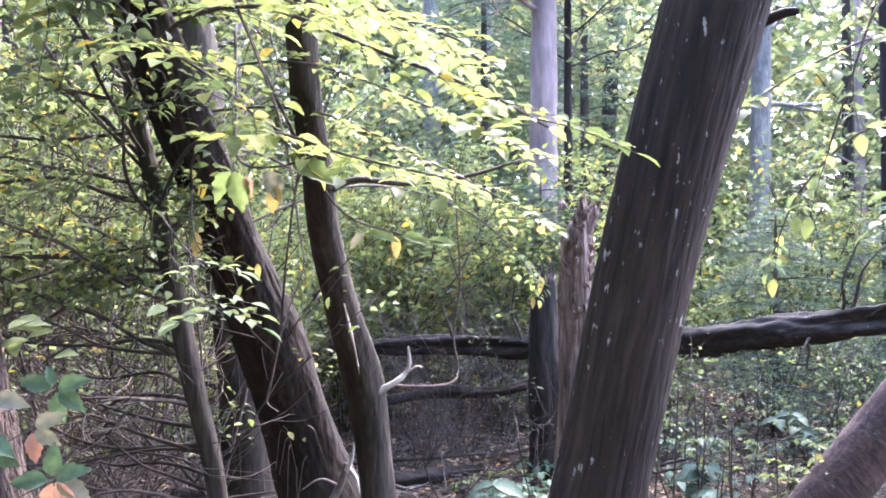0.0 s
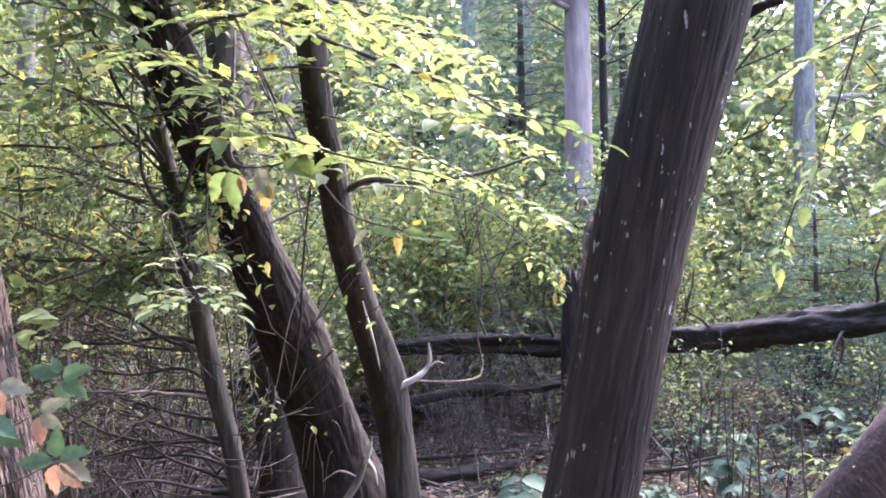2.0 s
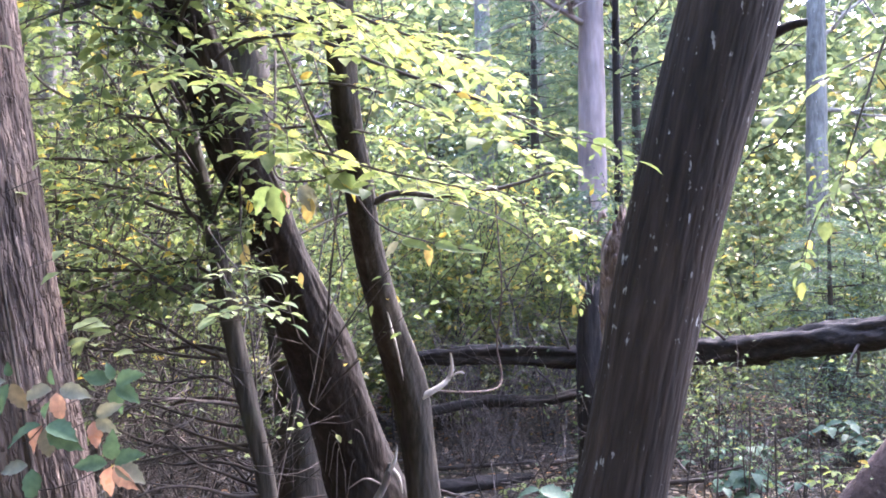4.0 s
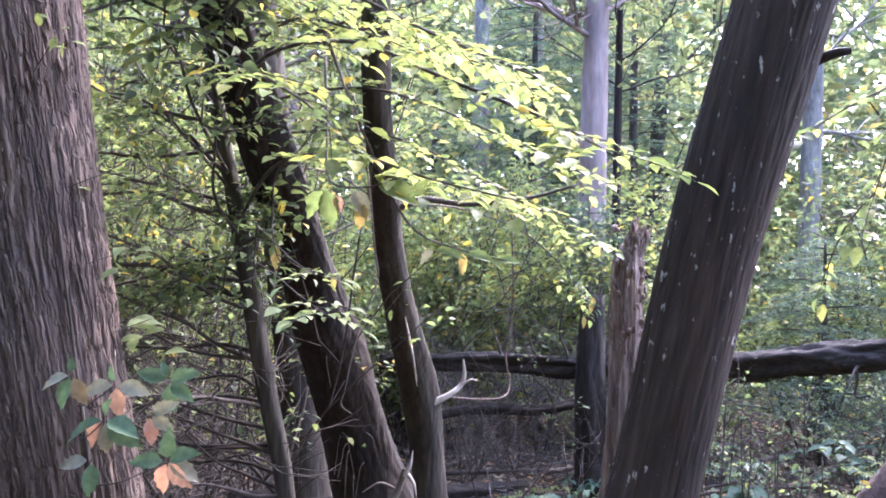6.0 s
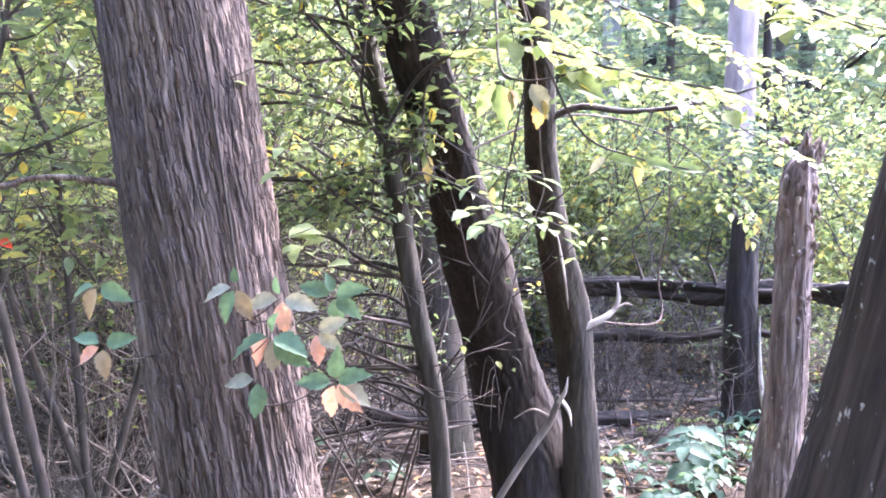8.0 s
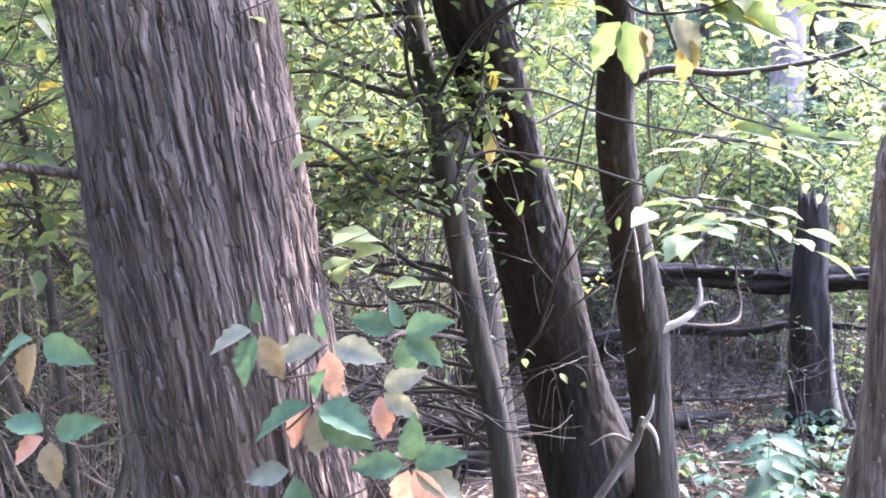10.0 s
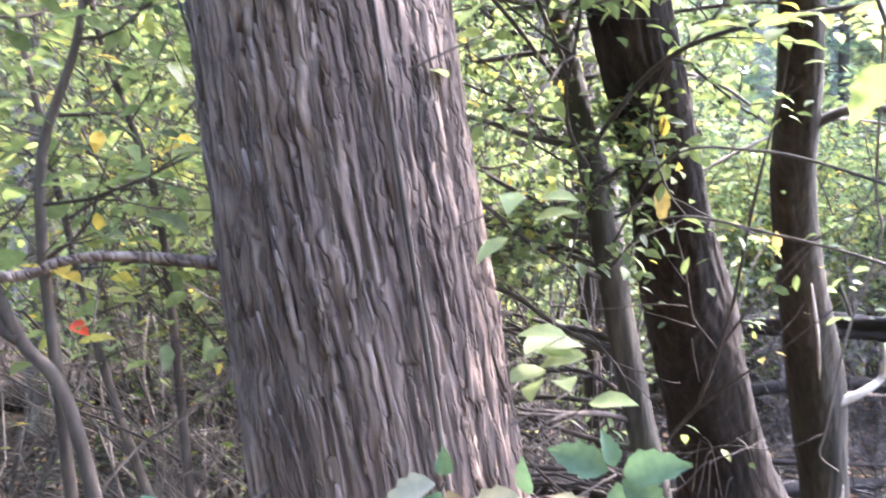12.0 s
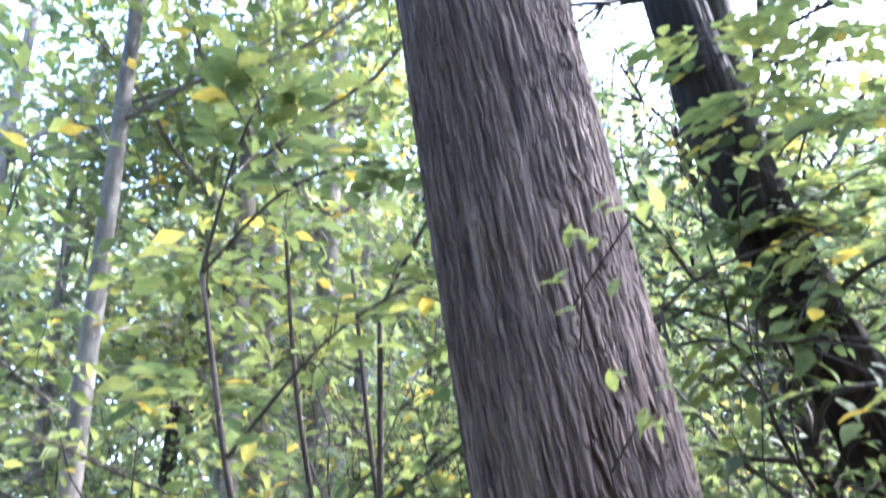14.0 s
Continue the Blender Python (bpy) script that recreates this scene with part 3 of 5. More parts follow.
def build_stumps():
    t = thing("dead_post_trunk", (0.75, 6.2, 0.05), "dark dead trunk with splintered torn side, holding up a fallen log", "dead tree")
    part("trunk", tube([(0.80, 6.2, -0.05), (0.77, 6.2, 0.3), (0.745, 6.2, 0.9), (0.74, 6.2, 1.42)], [0.20, 0.125, 0.108, 0.075], 40, 90, 0.22, 0.008, 8, 5, 0.22), M_DARK, t)
    part("splinter", tube([(0.95, 6.08, 0.05), (0.89, 6.09, 0.3), (0.86, 6.1, 0.6), (0.855, 6.12, 0.85)], [0.025, 0.018, 0.012, 0.003], 6, 16, 0.3), M_BLEACH, t, "pale torn strip of wood")
    part("splinter", tube([(1.02, 6.05, 0.05), (0.94, 6.07, 0.25), (0.90, 6.1, 0.45)], [0.02, 0.014, 0.004], 6, 12, 0.3), M_DEAD, t, "torn strip of wood")
    t = thing("broken_snag", (0.71, 4.45, 0.0), "broken rotten snag with flaking reddish-grey wood", "dead tree")
    part("trunk", tube([(0.66, 4.45, -0.05), (0.69, 4.45, 0.5), (0.70, 4.45, 1.2), (0.71, 4.45, 1.70), (0.74, 4.45, 1.80)], [0.14, 0.092, 0.080, 0.080, 0.048], 64, 130, 0.22, 0.010, 7, 2, 0.20), M_ROTTEN, t)
    rs = np.random.RandomState(4)
    for k in range(40):
        z, a = rs.uniform(1.0, 1.9), rs.uniform(-2.9, -0.2)
        p = np.array([0.705 + math.cos(a) * 0.082, 4.45 + math.sin(a) * 0.082, z])
        o = np.array([math.cos(a), math.sin(a), 0])
        part("bark_flake", tube([p - o * 0.01, p + o * 0.012 + (0, 0, 0.03), p + o * 0.02 + (rs.normal(0, 0.01), 0, rs.uniform(-0.06, 0.08))], [0.016, 0.012, 0.003], 5, 6, 0.4, 0, 8, k), M_ROTTEN, t)


def build_logs():
    t = thing("fallen_log", (0.75, 6.42, 0.97), "long dark fallen log caught across dead trunks", "log")
    pts = [(-0.9, 6.75, 0.93), (-0.2, 6.62, 0.95), (0.75, 6.42, 0.975), (1.4, 6.0, 1.03), (2.2, 5.4, 1.16), (3.2, 4.75, 1.36), (4.2, 4.1, 1.5)]
    part("log", tube(pts, [0.050, 0.062, 0.070, 0.078, 0.082, 0.084, 0.085], 40, 220, 0.75, 0.014, 6, 6), M_LOG, t)
    rs = np.random.RandomState(6)
    for k in range(14):
        u = rs.uniform(0.1, 0.95)
        c = curve_through(pts, 60)[int(u * 59)]
        d = np.array([rs.normal(0, 0.5), -0.4, rs.choice([-1, 1]) * rs.uniform(0.3, 1.0)])
        part("broken_branch", tube([c, c + d * 0.16, c + d * 0.3 + rs.normal(0, 0.04, 3), c + d * rs.uniform(0.35, 0.6) + rs.normal(0, 0.06, 3)], [0.014, 0.009, 0.004], 5, 10, 0.1), M_TWIG, t)
    t = thing("fallen_pole", (0.5, 6.7, 0.62), "thin crooked dark fallen pole below the log", "log")
    part("log", tube([(-0.6, 6.5, 0.52), (-0.1, 6.62, 0.60), (0.35, 6.5, 0.61), (0.75, 6.5, 0.68), (1.15, 6.4, 0.67)], [0.030, 0.040, 0.034, 0.028, 0.008], 16, 120, 0.9, 0.007, 6, 7), M_LOG, t)
    t = thing("rotten_log", (-0.6, 5.2, 0.12), "low rotten log lying in the litter", "log")
    part("log", tube([(-1.7, 5.3, 0.14), (-0.9, 5.6, 0.13), (-0.1, 6.0, 0.1), (0.3, 6.3, 0.08)], [0.05, 0.06, 0.05, 0.02], 24, 60, 0.45, 0.008, 6, 12), M_LOG, t)
    t = thing("brush_log", (-5.8, 6.1, 0.1), "dark fallen log lying in the brush", "log")
    part("log", tube([(-7.2, 5.0, 0.12), (-6.3, 5.7, 0.16), (-5.5, 6.4, 0.17), (-4.6, 7.2, 0.13)], [0.10, 0.12, 0.11, 0.08], 18, 60, 0.3, 0.006, 6, 9), M_LOG, t)
    t = thing("leaning_log", (1.75, 4.1, 0.0), "thick purplish-brown trunk leaning low over the ground", "log")
    part("log", tube([(1.40, 4.15, -0.15), (1.78, 4.1, 0.35), (2.23, 4.05, 0.95), (2.8, 4.0, 1.7), (3.8, 4.0, 2.9)], [0.16, 0.14, 0.13, 0.12, 0.10], 48, 110, 0.1, 0.004, 9, 14), M_PURPLE, t)
    part("upper_log", tube([(3.8, 4.0, 2.9), (5.2, 4.1, 4.6)], [0.10, 0.06], 20, 12, 0.1), M_PURPLE, t)


build_cedar()
build_leaning_trunk()
build_pair()
build_stumps()
build_logs()


# ---- saplings and shrubs ----
def arch(t, name, pts, radius, label, n, size, length, mat, pairs=4, seed=0, spread=1.0, start=0.3):
    """A long arching branch that carries compound leaves."""
    r2 = np.random.RandomState(seed)
    br = part("branch", tube(pts, [radius, radius * 0.3], 6, 30, 0.1), M_TWIG, t)
    C = curve_through(pts, 60)
    places = []
    for k in range(n):
        i = int((start + (1 - start) * (k + r2.rand()) / n) * 58)
        d = C[i + 1] - C[i]
        d /= np.linalg.norm(d)
        side = np.cross(d, (0, 0, 1)) * (1 if k % 2 else -1)
        places.append((C[i], d * 0.6 + side * spread + (0, 0, r2.uniform(-0.25, 0.2))))
    stalk, lf = spray_leaves(r2, places, LEAF_M, size, length, pairs)
    part("leaf_stalk", stalk, M_TWIG, br, kind="stuff")
    part(name, lf, mat, br, label, kind="stuff")


def build_sapling():
    rs = np.random.RandomState(41)
    t = thing("sapling", (-0.72, 2.9, 0.0), "thin crooked sapling with many bare side twigs and small green leaves", "sapling")
    pts = [(-0.72, 2.9, -0.05), (-0.74, 2.9, 0.45), (-0.78, 2.9, 0.85), (-0.85, 2.9, 1.15), (-0.92, 2.9, 1.5), (-1.0, 2.9, 1.87), (-1.09, 2.9, 2.28), (-1.2, 2.9, 3.0)]
    part("trunk", tube(pts, [0.045, 0.038, 0.034, 0.036, 0.032, 0.029, 0.026, 0.018], 20, 110, 0.2, 0.0015, 7, 3), M_MOSSY, t)
    ends = []
    for k in range(36):
        z = rs.uniform(0.7, 2.9)
        x = np.interp(z, [p[2] for p in pts], [p[0] for p in pts])
        out = []
        a = rs.uniform(0, 2 * math.pi) if z > 1.6 else rs.uniform(1.9, 4.0)
        branching(rs, (x, 2.9, z), (math.cos(a) * 1.2, math.sin(a) * 0.7, 0.15), rs.uniform(0.4, 0.9), 0.008, 2, out, ends, 0.35, 0.06)
        br = part("branch", tube(*out[0][:2], 6, 12), M_TWIG, t)
        part("twig_spray", join([tube(p, r, 5, 7) for p, r, d in out[1:]]), M_TWIG, br, kind="stuff")
    for pts2, r in [([(-0.88, 2.9, 1.31), (-1.05, 2.95, 1.335), (-1.25, 3.0, 1.31), (-1.47, 3.0, 1.32), (-1.7, 3.1, 1.36)], 0.010), ([(-0.84, 2.9, 1.15), (-1.0, 2.98, 1.215), (-1.2, 3.02, 1.19), (-1.4, 3.1, 1.20)], 0.008),
                    ([(-0.79, 2.9, 0.98), (-0.95, 2.95, 0.965), (-1.12, 2.95, 0.955), (-1.3, 2.98, 0.985), (-1.5, 3.05, 1.06)], 0.010), ([(-0.935, 2.9, 1.57), (-1.1, 2.95, 1.585), (-1.3, 3.0, 1.62), (-1.6, 3.0, 1.63), (-1.85, 3.1, 1.72)], 0.009),
                    ([(-0.99, 2.9, 1.80), (-1.15, 2.9, 1.84), (-1.35, 2.95, 1.90), (-1.65, 3.0, 1.89), (-1.9, 3.05, 1.97)], 0.010), ([(-1.02, 2.9, 1.95), (-1.2, 2.95, 2.12), (-1.3, 3.0, 2.2), (-1.45, 3.0, 2.42)], 0.011), ([(-0.96, 2.9, 1.68), (-0.86, 2.95, 1.8), (-0.78, 3.0, 1.95), (-0.72, 3.0, 2.2)], 0.007)]:
        br = part("branch", tube(pts2, [r, r * 0.45], 8, 40, 0.3, 0, 8, int(r * 2000)), M_TWIG, t, "long bare crooked side branch")
        C = curve_through(pts2, 30)
        rest = []
        for i in range(5, 30, 3):
            branching(rs, C[i], (rs.normal(-0.6, 0.6), rs.normal(0, 0.5), rs.normal(0.1, 0.6)), rs.uniform(0.15, 0.45), 0.0035, 1, rest, ends, 0.35, 0.05)
        part("twig_spray", join([tube(p, q, 5, 7) for p, q, d in rest]), M_TWIG, br, kind="stuff")
    up = [e for e in ends if e[0][2] > 1.45]
    part("foliage", leaf_scatter(rs, up, 2, 0.042, 0.03, 0.6, 0.55, LEAF_M), M_LEAF, t, kind="stuff")

    arch(t, "leaves", [(-1.05, 2.9, 2.1), (-0.8, 2.4, 2.25), (-0.45, 1.95, 2.2), (-0.15, 1.8, 2.06), (0.08, 1.75, 1.96), (0.2, 1.6, 1.86)], 0.008, "sunlit yellow-green compound leaves", 22, 0.044, 0.19, M_YGREEN, 4, 1)
    arch(t, "leaves", [(-1.07, 2.9, 2.2), (-0.85, 2.3, 2.4), (-0.5, 2.0, 2.35), (-0.2, 1.9, 2.2), (0.05, 1.9, 2.1)], 0.008, "sunlit yellow-green compound leaves", 20, 0.044, 0.19, M_YGREEN, 4, 2)
    arch(t, "leaves", [(-0.98, 2.9, 1.8), (-0.75, 2.5, 1.95), (-0.45, 2.1, 1.93), (-0.2, 1.9, 1.84), (0.02, 1.8, 1.78)], 0.007, "yellow-green compound leaves", 14, 0.048, 0.17, M_YGREEN, 4, 3)
    arch(t, "leaves", [(-1.07, 2.9, 2.2), (-0.9, 2.3, 2.2), (-0.7, 1.9, 2.12), (-0.5, 1.75, 2.0), (-0.36, 1.7, 1.88)], 0.007, "yellow-green compound leaves", 16, 0.045, 0.17, M_YGREEN, 4, 4)
    arch(t, "leaves", [(-0.92, 2.9, 1.5), (-0.75, 2.3, 1.62), (-0.57, 1.8, 1.6), (-0.44, 1.48, 1.56), (-0.335, 1.29, 1.52)], 0.003, "pale green small leaves", 6, 0.031, 0.085, M_PALE, 2, 5, 0.9, 0.86)
    arch(t, "leaves", [(-0.92, 2.9, 1.55), (-0.75, 2.3, 1.72), (-0.6, 1.8, 1.70), (-0.46, 1.5, 1.63), (-0.36, 1.28, 1.592)], 0.003, "pale green small leaves", 3, 0.028, 0.07, M_PALE, 2, 6, 0.9, 0.88)
    for k, (z, end, nn) in enumerate([(2.3, (-0.3, 2.4, 2.3), 16), (2.35, (0.15, 2.5, 2.2), 20), (2.2, (0.3, 2.7, 1.95), 18), (2.4, (-0.1, 3.1, 2.5), 16), (2.1, (0.35, 3.0, 1.75), 14), (1.9, (-1.5, 2.2, 2.1), 12), (2.2, (-1.5, 2.0, 2.4), 12)]):
        s0 = np.array((np.interp(z, [1.5, 2.28, 3.0], [-0.92, -1.09, -1.2]), 2.9, z))
        e0 = np.array(end)
        arch(t, "leaves", [s0, s0 * 0.6 + e0 * 0.4 + (0, 0, 0.18), s0 * 0.25 + e0 * 0.75 + (0, 0, 0.1), e0], 0.006, "sunlit yellow-green compound leaves", nn, 0.043, 0.19, M_YGREEN, 4, 20 + k)
    arch(t, "leaves", [(-0.92, 2.9, 1.62), (-0.4, 3.5, 1.92), (0.05, 4.0, 1.88), (0.35, 4.3, 1.68), (0.50, 4.36, 1.48)], 0.006, "green and yellowing small leaves", 9, 0.042, 0.12, M_LEAF, 3, 40, 0.9, 0.75)
    for k, e0 in enumerate([(-0.75, 2.3, 2.95), (-0.95, 2.35, 2.62), (-1.05, 2.4, 2.3), (-0.6, 2.4, 2.7), (-0.8, 2.2, 2.45), (-0.5, 2.3, 2.5), (-0.9, 2.15, 2.8), (-0.65, 2.1, 2.65), (-1.0, 2.2, 3.05), (-0.7, 2.3, 3.1), (-0.45, 2.2, 2.85), (-0.85, 2.3, 2.35)]):
        s0, e0 = np.array((-1.13, 2.9, 2.45 + 0.06 * k)), np.array(e0)
        arch(t, "leaves", [s0, s0 * 0.6 + e0 * 0.4 + (0, 0, 0.1), s0 * 0.25 + e0 * 0.75 + (0, 0, 0.06), e0], 0.005, "soft green leaves", 10, 0.06, 0.16, M_LEAF if k % 2 else M_YGREEN, 3, 140 + k, 0.9, 0.25)
    # single large leaves, grey-green and yellowing, that hang by the branches
    br = part("branch", tube([(-0.5, 2.05, 2.22), (-0.42, 2.2, 2.0), (-0.3, 2.4, 1.76), (-0.14, 2.45, 1.69), (0.0, 2.45, 1.66)], [0.005, 0.002], 5, 20), M_TWIG, t)
    for p, d, s, mm, nm in [((-0.23, 2.45, 1.69), (-0.6, -0.2, -0.6), 0.06, M_CGREY, "grey-green leaf"), ((-0.22, 2.45, 1.69), (0.7, -0.2, -0.1), 0.09, M_BROAD, "pale leaf"), ((-0.14, 2.45, 1.68), (0.1, 0, -1), 0.065, M_YELLOW, "yellowing leaf"),
                            ((-0.12, 2.45, 1.68), (1, -0.2, -0.15), 0.085, M_BROAD, "broad green leaf"), ((-0.04, 2.45, 1.66), (1, 0, 0.1), 0.08, M_BROAD, "broad green leaf")]:
        part("leaf", leaves([p], [d], [(0.1, -0.8, 0.6)], s, s * 0.42, LEAF_L), mm, br, nm)
    br = part("branch", tube([(-0.52, 2.1, 2.2), (-0.48, 1.95, 1.97), (-0.45, 1.85, 1.83), (-0.36, 1.82, 1.81), (-0.27, 1.84, 1.84)], [0.004, 0.0018], 6, 24, 0.1), M_TWIG, t)
    for p, d, s, mm, nm in [((-0.462, 1.83, 1.80), (-0.55, 0, -0.8), 0.075, M_BROAD, "broad green leaf"), ((-0.455, 1.83, 1.80), (0.25, -0.1, -0.95), 0.085, M_BROAD, "broad green leaf"), ((-0.43, 1.83, 1.79), (0.3, 0, -0.9), 0.04, M_CROSE, "curled brown leaf"),
                            ((-0.385, 1.82, 1.80), (0.35, -0.1, -0.55), 0.075, M_CGREY, "grey-green leaf"), ((-0.36, 1.82, 1.77), (-0.2, 0, -0.95), 0.06, M_YELLOW, "yellowing leaf"), ((-0.33, 1.84, 1.82), (0.95, -0.2, -0.3), 0.105, M_BROAD, "broad green leaf"), ((-0.50, 1.92, 1.90), (0.9, -0.2, 0.1), 0.08, M_BROAD, "broad green leaf")]:
        part("leaf", leaves([p], [d], [(0.1, -0.8, 0.6)], s, s * 0.55, LEAF_L), mm, br, nm)
    part("hanging_vine", tube([(-0.5, 2.0, 2.24), (-0.42, 2.2, 1.95), (-0.40, 2.35, 1.68), (-0.39, 2.35, 1.59), (-0.44, 2.33, 1.43), (-0.47, 2.31, 1.27), (-0.48, 2.31, 1.22), (-0.45, 2.31, 1.195)], [0.003, 0.0026, 0.002, 0.0015], 6, 50, 0.2), M_DEAD, t, "pale dry vine stem hanging down")
    for p, s in [((-0.78, 2.66, 1.70), 0.085), ((-0.55, 2.5, 1.60), 0.045), ((0.50, 4.34, 1.53), 0.08), ((0.46, 4.32, 1.43), 0.06)]:
        part("leaf", leaves([p], [(0.05, -0.1, -1)], [(0.2, -1, 0.2)], s, s * 0.4, LEAF_L), M_YELLOW, t, "hanging yellow leaf")


def shrub(name, base, height, stems, spread, per, size, mat, label, seed, rad=0.012, depth=2, low=0.35, twig=M_TWIG, form=LEAF_S, lean=(0, 0), bare=0.0, group="", kids=(2, 4), flat=0.5):
    rs = np.random.RandomState(seed)
    base = (base[0], base[1], ground_z(base[0], base[1]) - 0.02)
    t = thing(name, base, label, "shrub", group)
    ends = []
    for k in range(stems):
        a = rs.uniform(0, 2 * math.pi)
        out = []
        s = np.array(base) + (math.cos(a) * 0.07, math.sin(a) * 0.07, 0)
        branching(rs, s, (math.cos(a) * spread + lean[0], math.sin(a) * spread + lean[1], 1.0), height * rs.uniform(0.7, 1.1), rad * rs.uniform(0.7, 1.2), depth, out, ends, 0.3, 0.14, kids)
        out = [o for o in out if o[2] == depth or min(math.hypot(q[0] + 0.45, q[1] - 0.5) for q in o[0]) > 1.75]
        main, rest = [o for o in out if o[2] == depth], [o for o in out if o[2] < depth]
        part("stem", tube(*main[0][:2], 6, 14), twig, t)
        if rest:
            part("twig_spray", join([tube(p, r, 4, 5) for p, r, d in rest]), twig, t, kind="stuff")
    E = [e for e in ends if e[0][2] > base[2] + low * height and math.hypot(e[0][0] + 0.45, e[0][1] - 0.5) > 1.75 and rs.rand() > bare]
    if E and per:
        part("foliage", leaf_scatter(rs, E, per, size, size * 0.9, flat, 0.5, form, -0.12, depth), mat, t, kind="stuff")
    return t


def evergreen(base, height, reach, seed, label, dens=1.0, low=0.2):
    """A young evergreen: drooping tiers of boughs with flat dark needle sprays."""
    rs = np.random.RandomState(seed)
    base = (base[0], base[1], ground_z(base[0], base[1]) - 0.02)
    t = thing("evergreen_tree", base, label, "evergreen tree", "young evergreens")
    part("trunk", tube([base, (base[0] + rs.normal(0, 0.05), base[1], base[2] + height)], [0.02 + 0.012 * height, 0.01], 10, 12, 0.1), M_TWIG, t)
    P, D, L = [], [], []
    nb = int(30 * dens * height / 2)
    for k in range(nb):
        h = low + (1 - low) * k / nb
        a = k * 2.4
        r = reach * (1.1 - h) * rs.uniform(0.7, 1.15) + 0.15
        s = np.array(base) + (0, 0, h * height)
        e = s + np.array([math.cos(a) * r, math.sin(a) * r, -0.12 * r])
        C = curve_through([s, (s + e) / 2 + (0, 0, 0.08 * r), e], 16)
        part("bough", tube(C, [0.009, 0.002], 4, 8), M_TWIG, t)
        d = (e - s) / np.linalg.norm(e - s)
        side = np.cross(d, (0, 0, 1))
        for i in range(3, 16):
            for sg in (-1, 1):
                w = (0.10 + 0.5 * r * (1 - i / 17)) * rs.uniform(0.6, 1)
                for q in np.linspace(0.1, 1, max(3, int(w / 0.022))):
                    p = C[i] + side * sg * w * q + d * w * q * 0.5 + rs.normal(0, 0.012, 3) + (0, 0, -0.06 * q * q)
                    for s2 in (-1, 1):
                        P.append(p), D.append(side * sg * 0.5 + d * 0.6 + s2 * (d * 0.7 - side * sg * 0.6) + rs.normal(0, 0.15, 3)), L.append(rs.uniform(0.035, 0.06))
    N = rs.normal(0, 0.3, (len(P), 3)) + np.array([0, 0, 1])
    L = np.array(L)
    part("needles", leaves(P, D, N, L, L * 0.22), M_NEEDLE, t, kind="stuff")


def far_tree(base, height, radius, lean, mat, seed, label, low=3.0, clumps=70, per=14, size=0.13, reach=2.0, leafm=None):
    rs = np.random.RandomState(seed)
    bx, by = base
    b0 = (bx, by, 0.0)
    t = thing("tree", b0, label, "tree", "trees of the wood behind")
    top = (bx + lean * height, by, height)
    part("trunk", tube([(bx, by, -0.1), (bx + lean * height * 0.45, by, height * 0.5), top], [radius * 1.25, radius, radius * 0.45], 20, 40, 0.12, 0.003, 6, seed), mat, t)
    ends = []
    for k in range(9):
        h = rs.uniform(low, height * 0.95)
        a = k * 2.4 + rs.uniform(0, 0.8)
        out = []
        branching(rs, (bx + lean * h, by, h), (math.cos(a), math.sin(a), 0.35), reach * rs.uniform(0.5, 1.0), radius * 0.28, 2, out, ends, 0.3, 0.1, (2, 4), 1.6)
        limb = part("limb", tube(*out[0][:2], 6, 10), mat, t)
        fine = 1 if math.hypot(bx, by) > 11 else 0     # the thinnest twigs show only on the nearer trees
        part("twig_spray", join([tube(p, r, 3, 4) for p, r, d in out[1:] if d >= fine]), mat, limb, kind="stuff")
    E = [ends[i] for i in rs.choice(len(ends), min(clumps, len(ends)), replace=False)]
    part("crown", leaf_scatter(rs, E, per, size, 0.22, 0.3, 0.5, LEAF_S, -0.1, 3), leafm or M_FAR, t, kind="stuff")


build_sapling()

# thicket of thin shrubs beside the cedar and behind it
THICKET = "tangled shrub of thin dark stems with small green leaves"
r0 = np.random.RandomState(77)
for k in range(16):
    y = r0.uniform(3.4, 8.5)
    x = r0.uniform(-5.0, -0.42 * y - 0.15) if y < 4.6 else r0.uniform(-4.6, -0.7)
    shrub("shrub", (x, y), r0.uniform(1.6, 3.0), 4, 0.35, 2 if y < 5 else 3, 0.05, M_YGREEN if k % 2 else M_LEAF, THICKET, 100 + k, 0.010, 2, 0.35, M_TWIG, LEAF_F, group="thicket shrubs")
for k in range(22):
    x, y = r0.uniform(-1.0, 6.5), r0.uniform(7.5, 13.0)
    shrub("shrub", (x, y), r0.uniform(1.4, 2.8), 5, 0.4, 3, 0.08, M_YGREEN if k % 4 else M_LEAF, "leafy yellow-green shrub in the wood behind", 200 + k, 0.012, 2, 0.15, M_TWIG, LEAF_S, group="leafy shrubs")
for k in range(5):
    x, y = r0.uniform(-0.5, 1.2), r0.uniform(6.9, 7.8)
    shrub("dead_shrub", (x, y), r0.uniform(0.9, 1.5), 6, 0.55, 0, 0.05, M_LEAF, "bare grey twiggy dead shrub", 240 + k, 0.006, 2, 0.3, M_DEAD, group="bare shrubs")
for k in range(9):
    y = r0.uniform(3.4, 5.8)
    x = r0.uniform(-3.0, -0.42 * y + 0.1) if y < 4.5 else r0.uniform(-2.6, -0.6)
    shrub("dead_shrub", (x, y), r0.uniform(0.9, 1.7), 6, 0.6, 0, 0.05, M_LEAF, "bare grey twiggy dead shrub", 260 + k, 0.008, 2, 0.3, M_DEAD, group="bare shrubs")
r5 = np.random.RandomState(79)
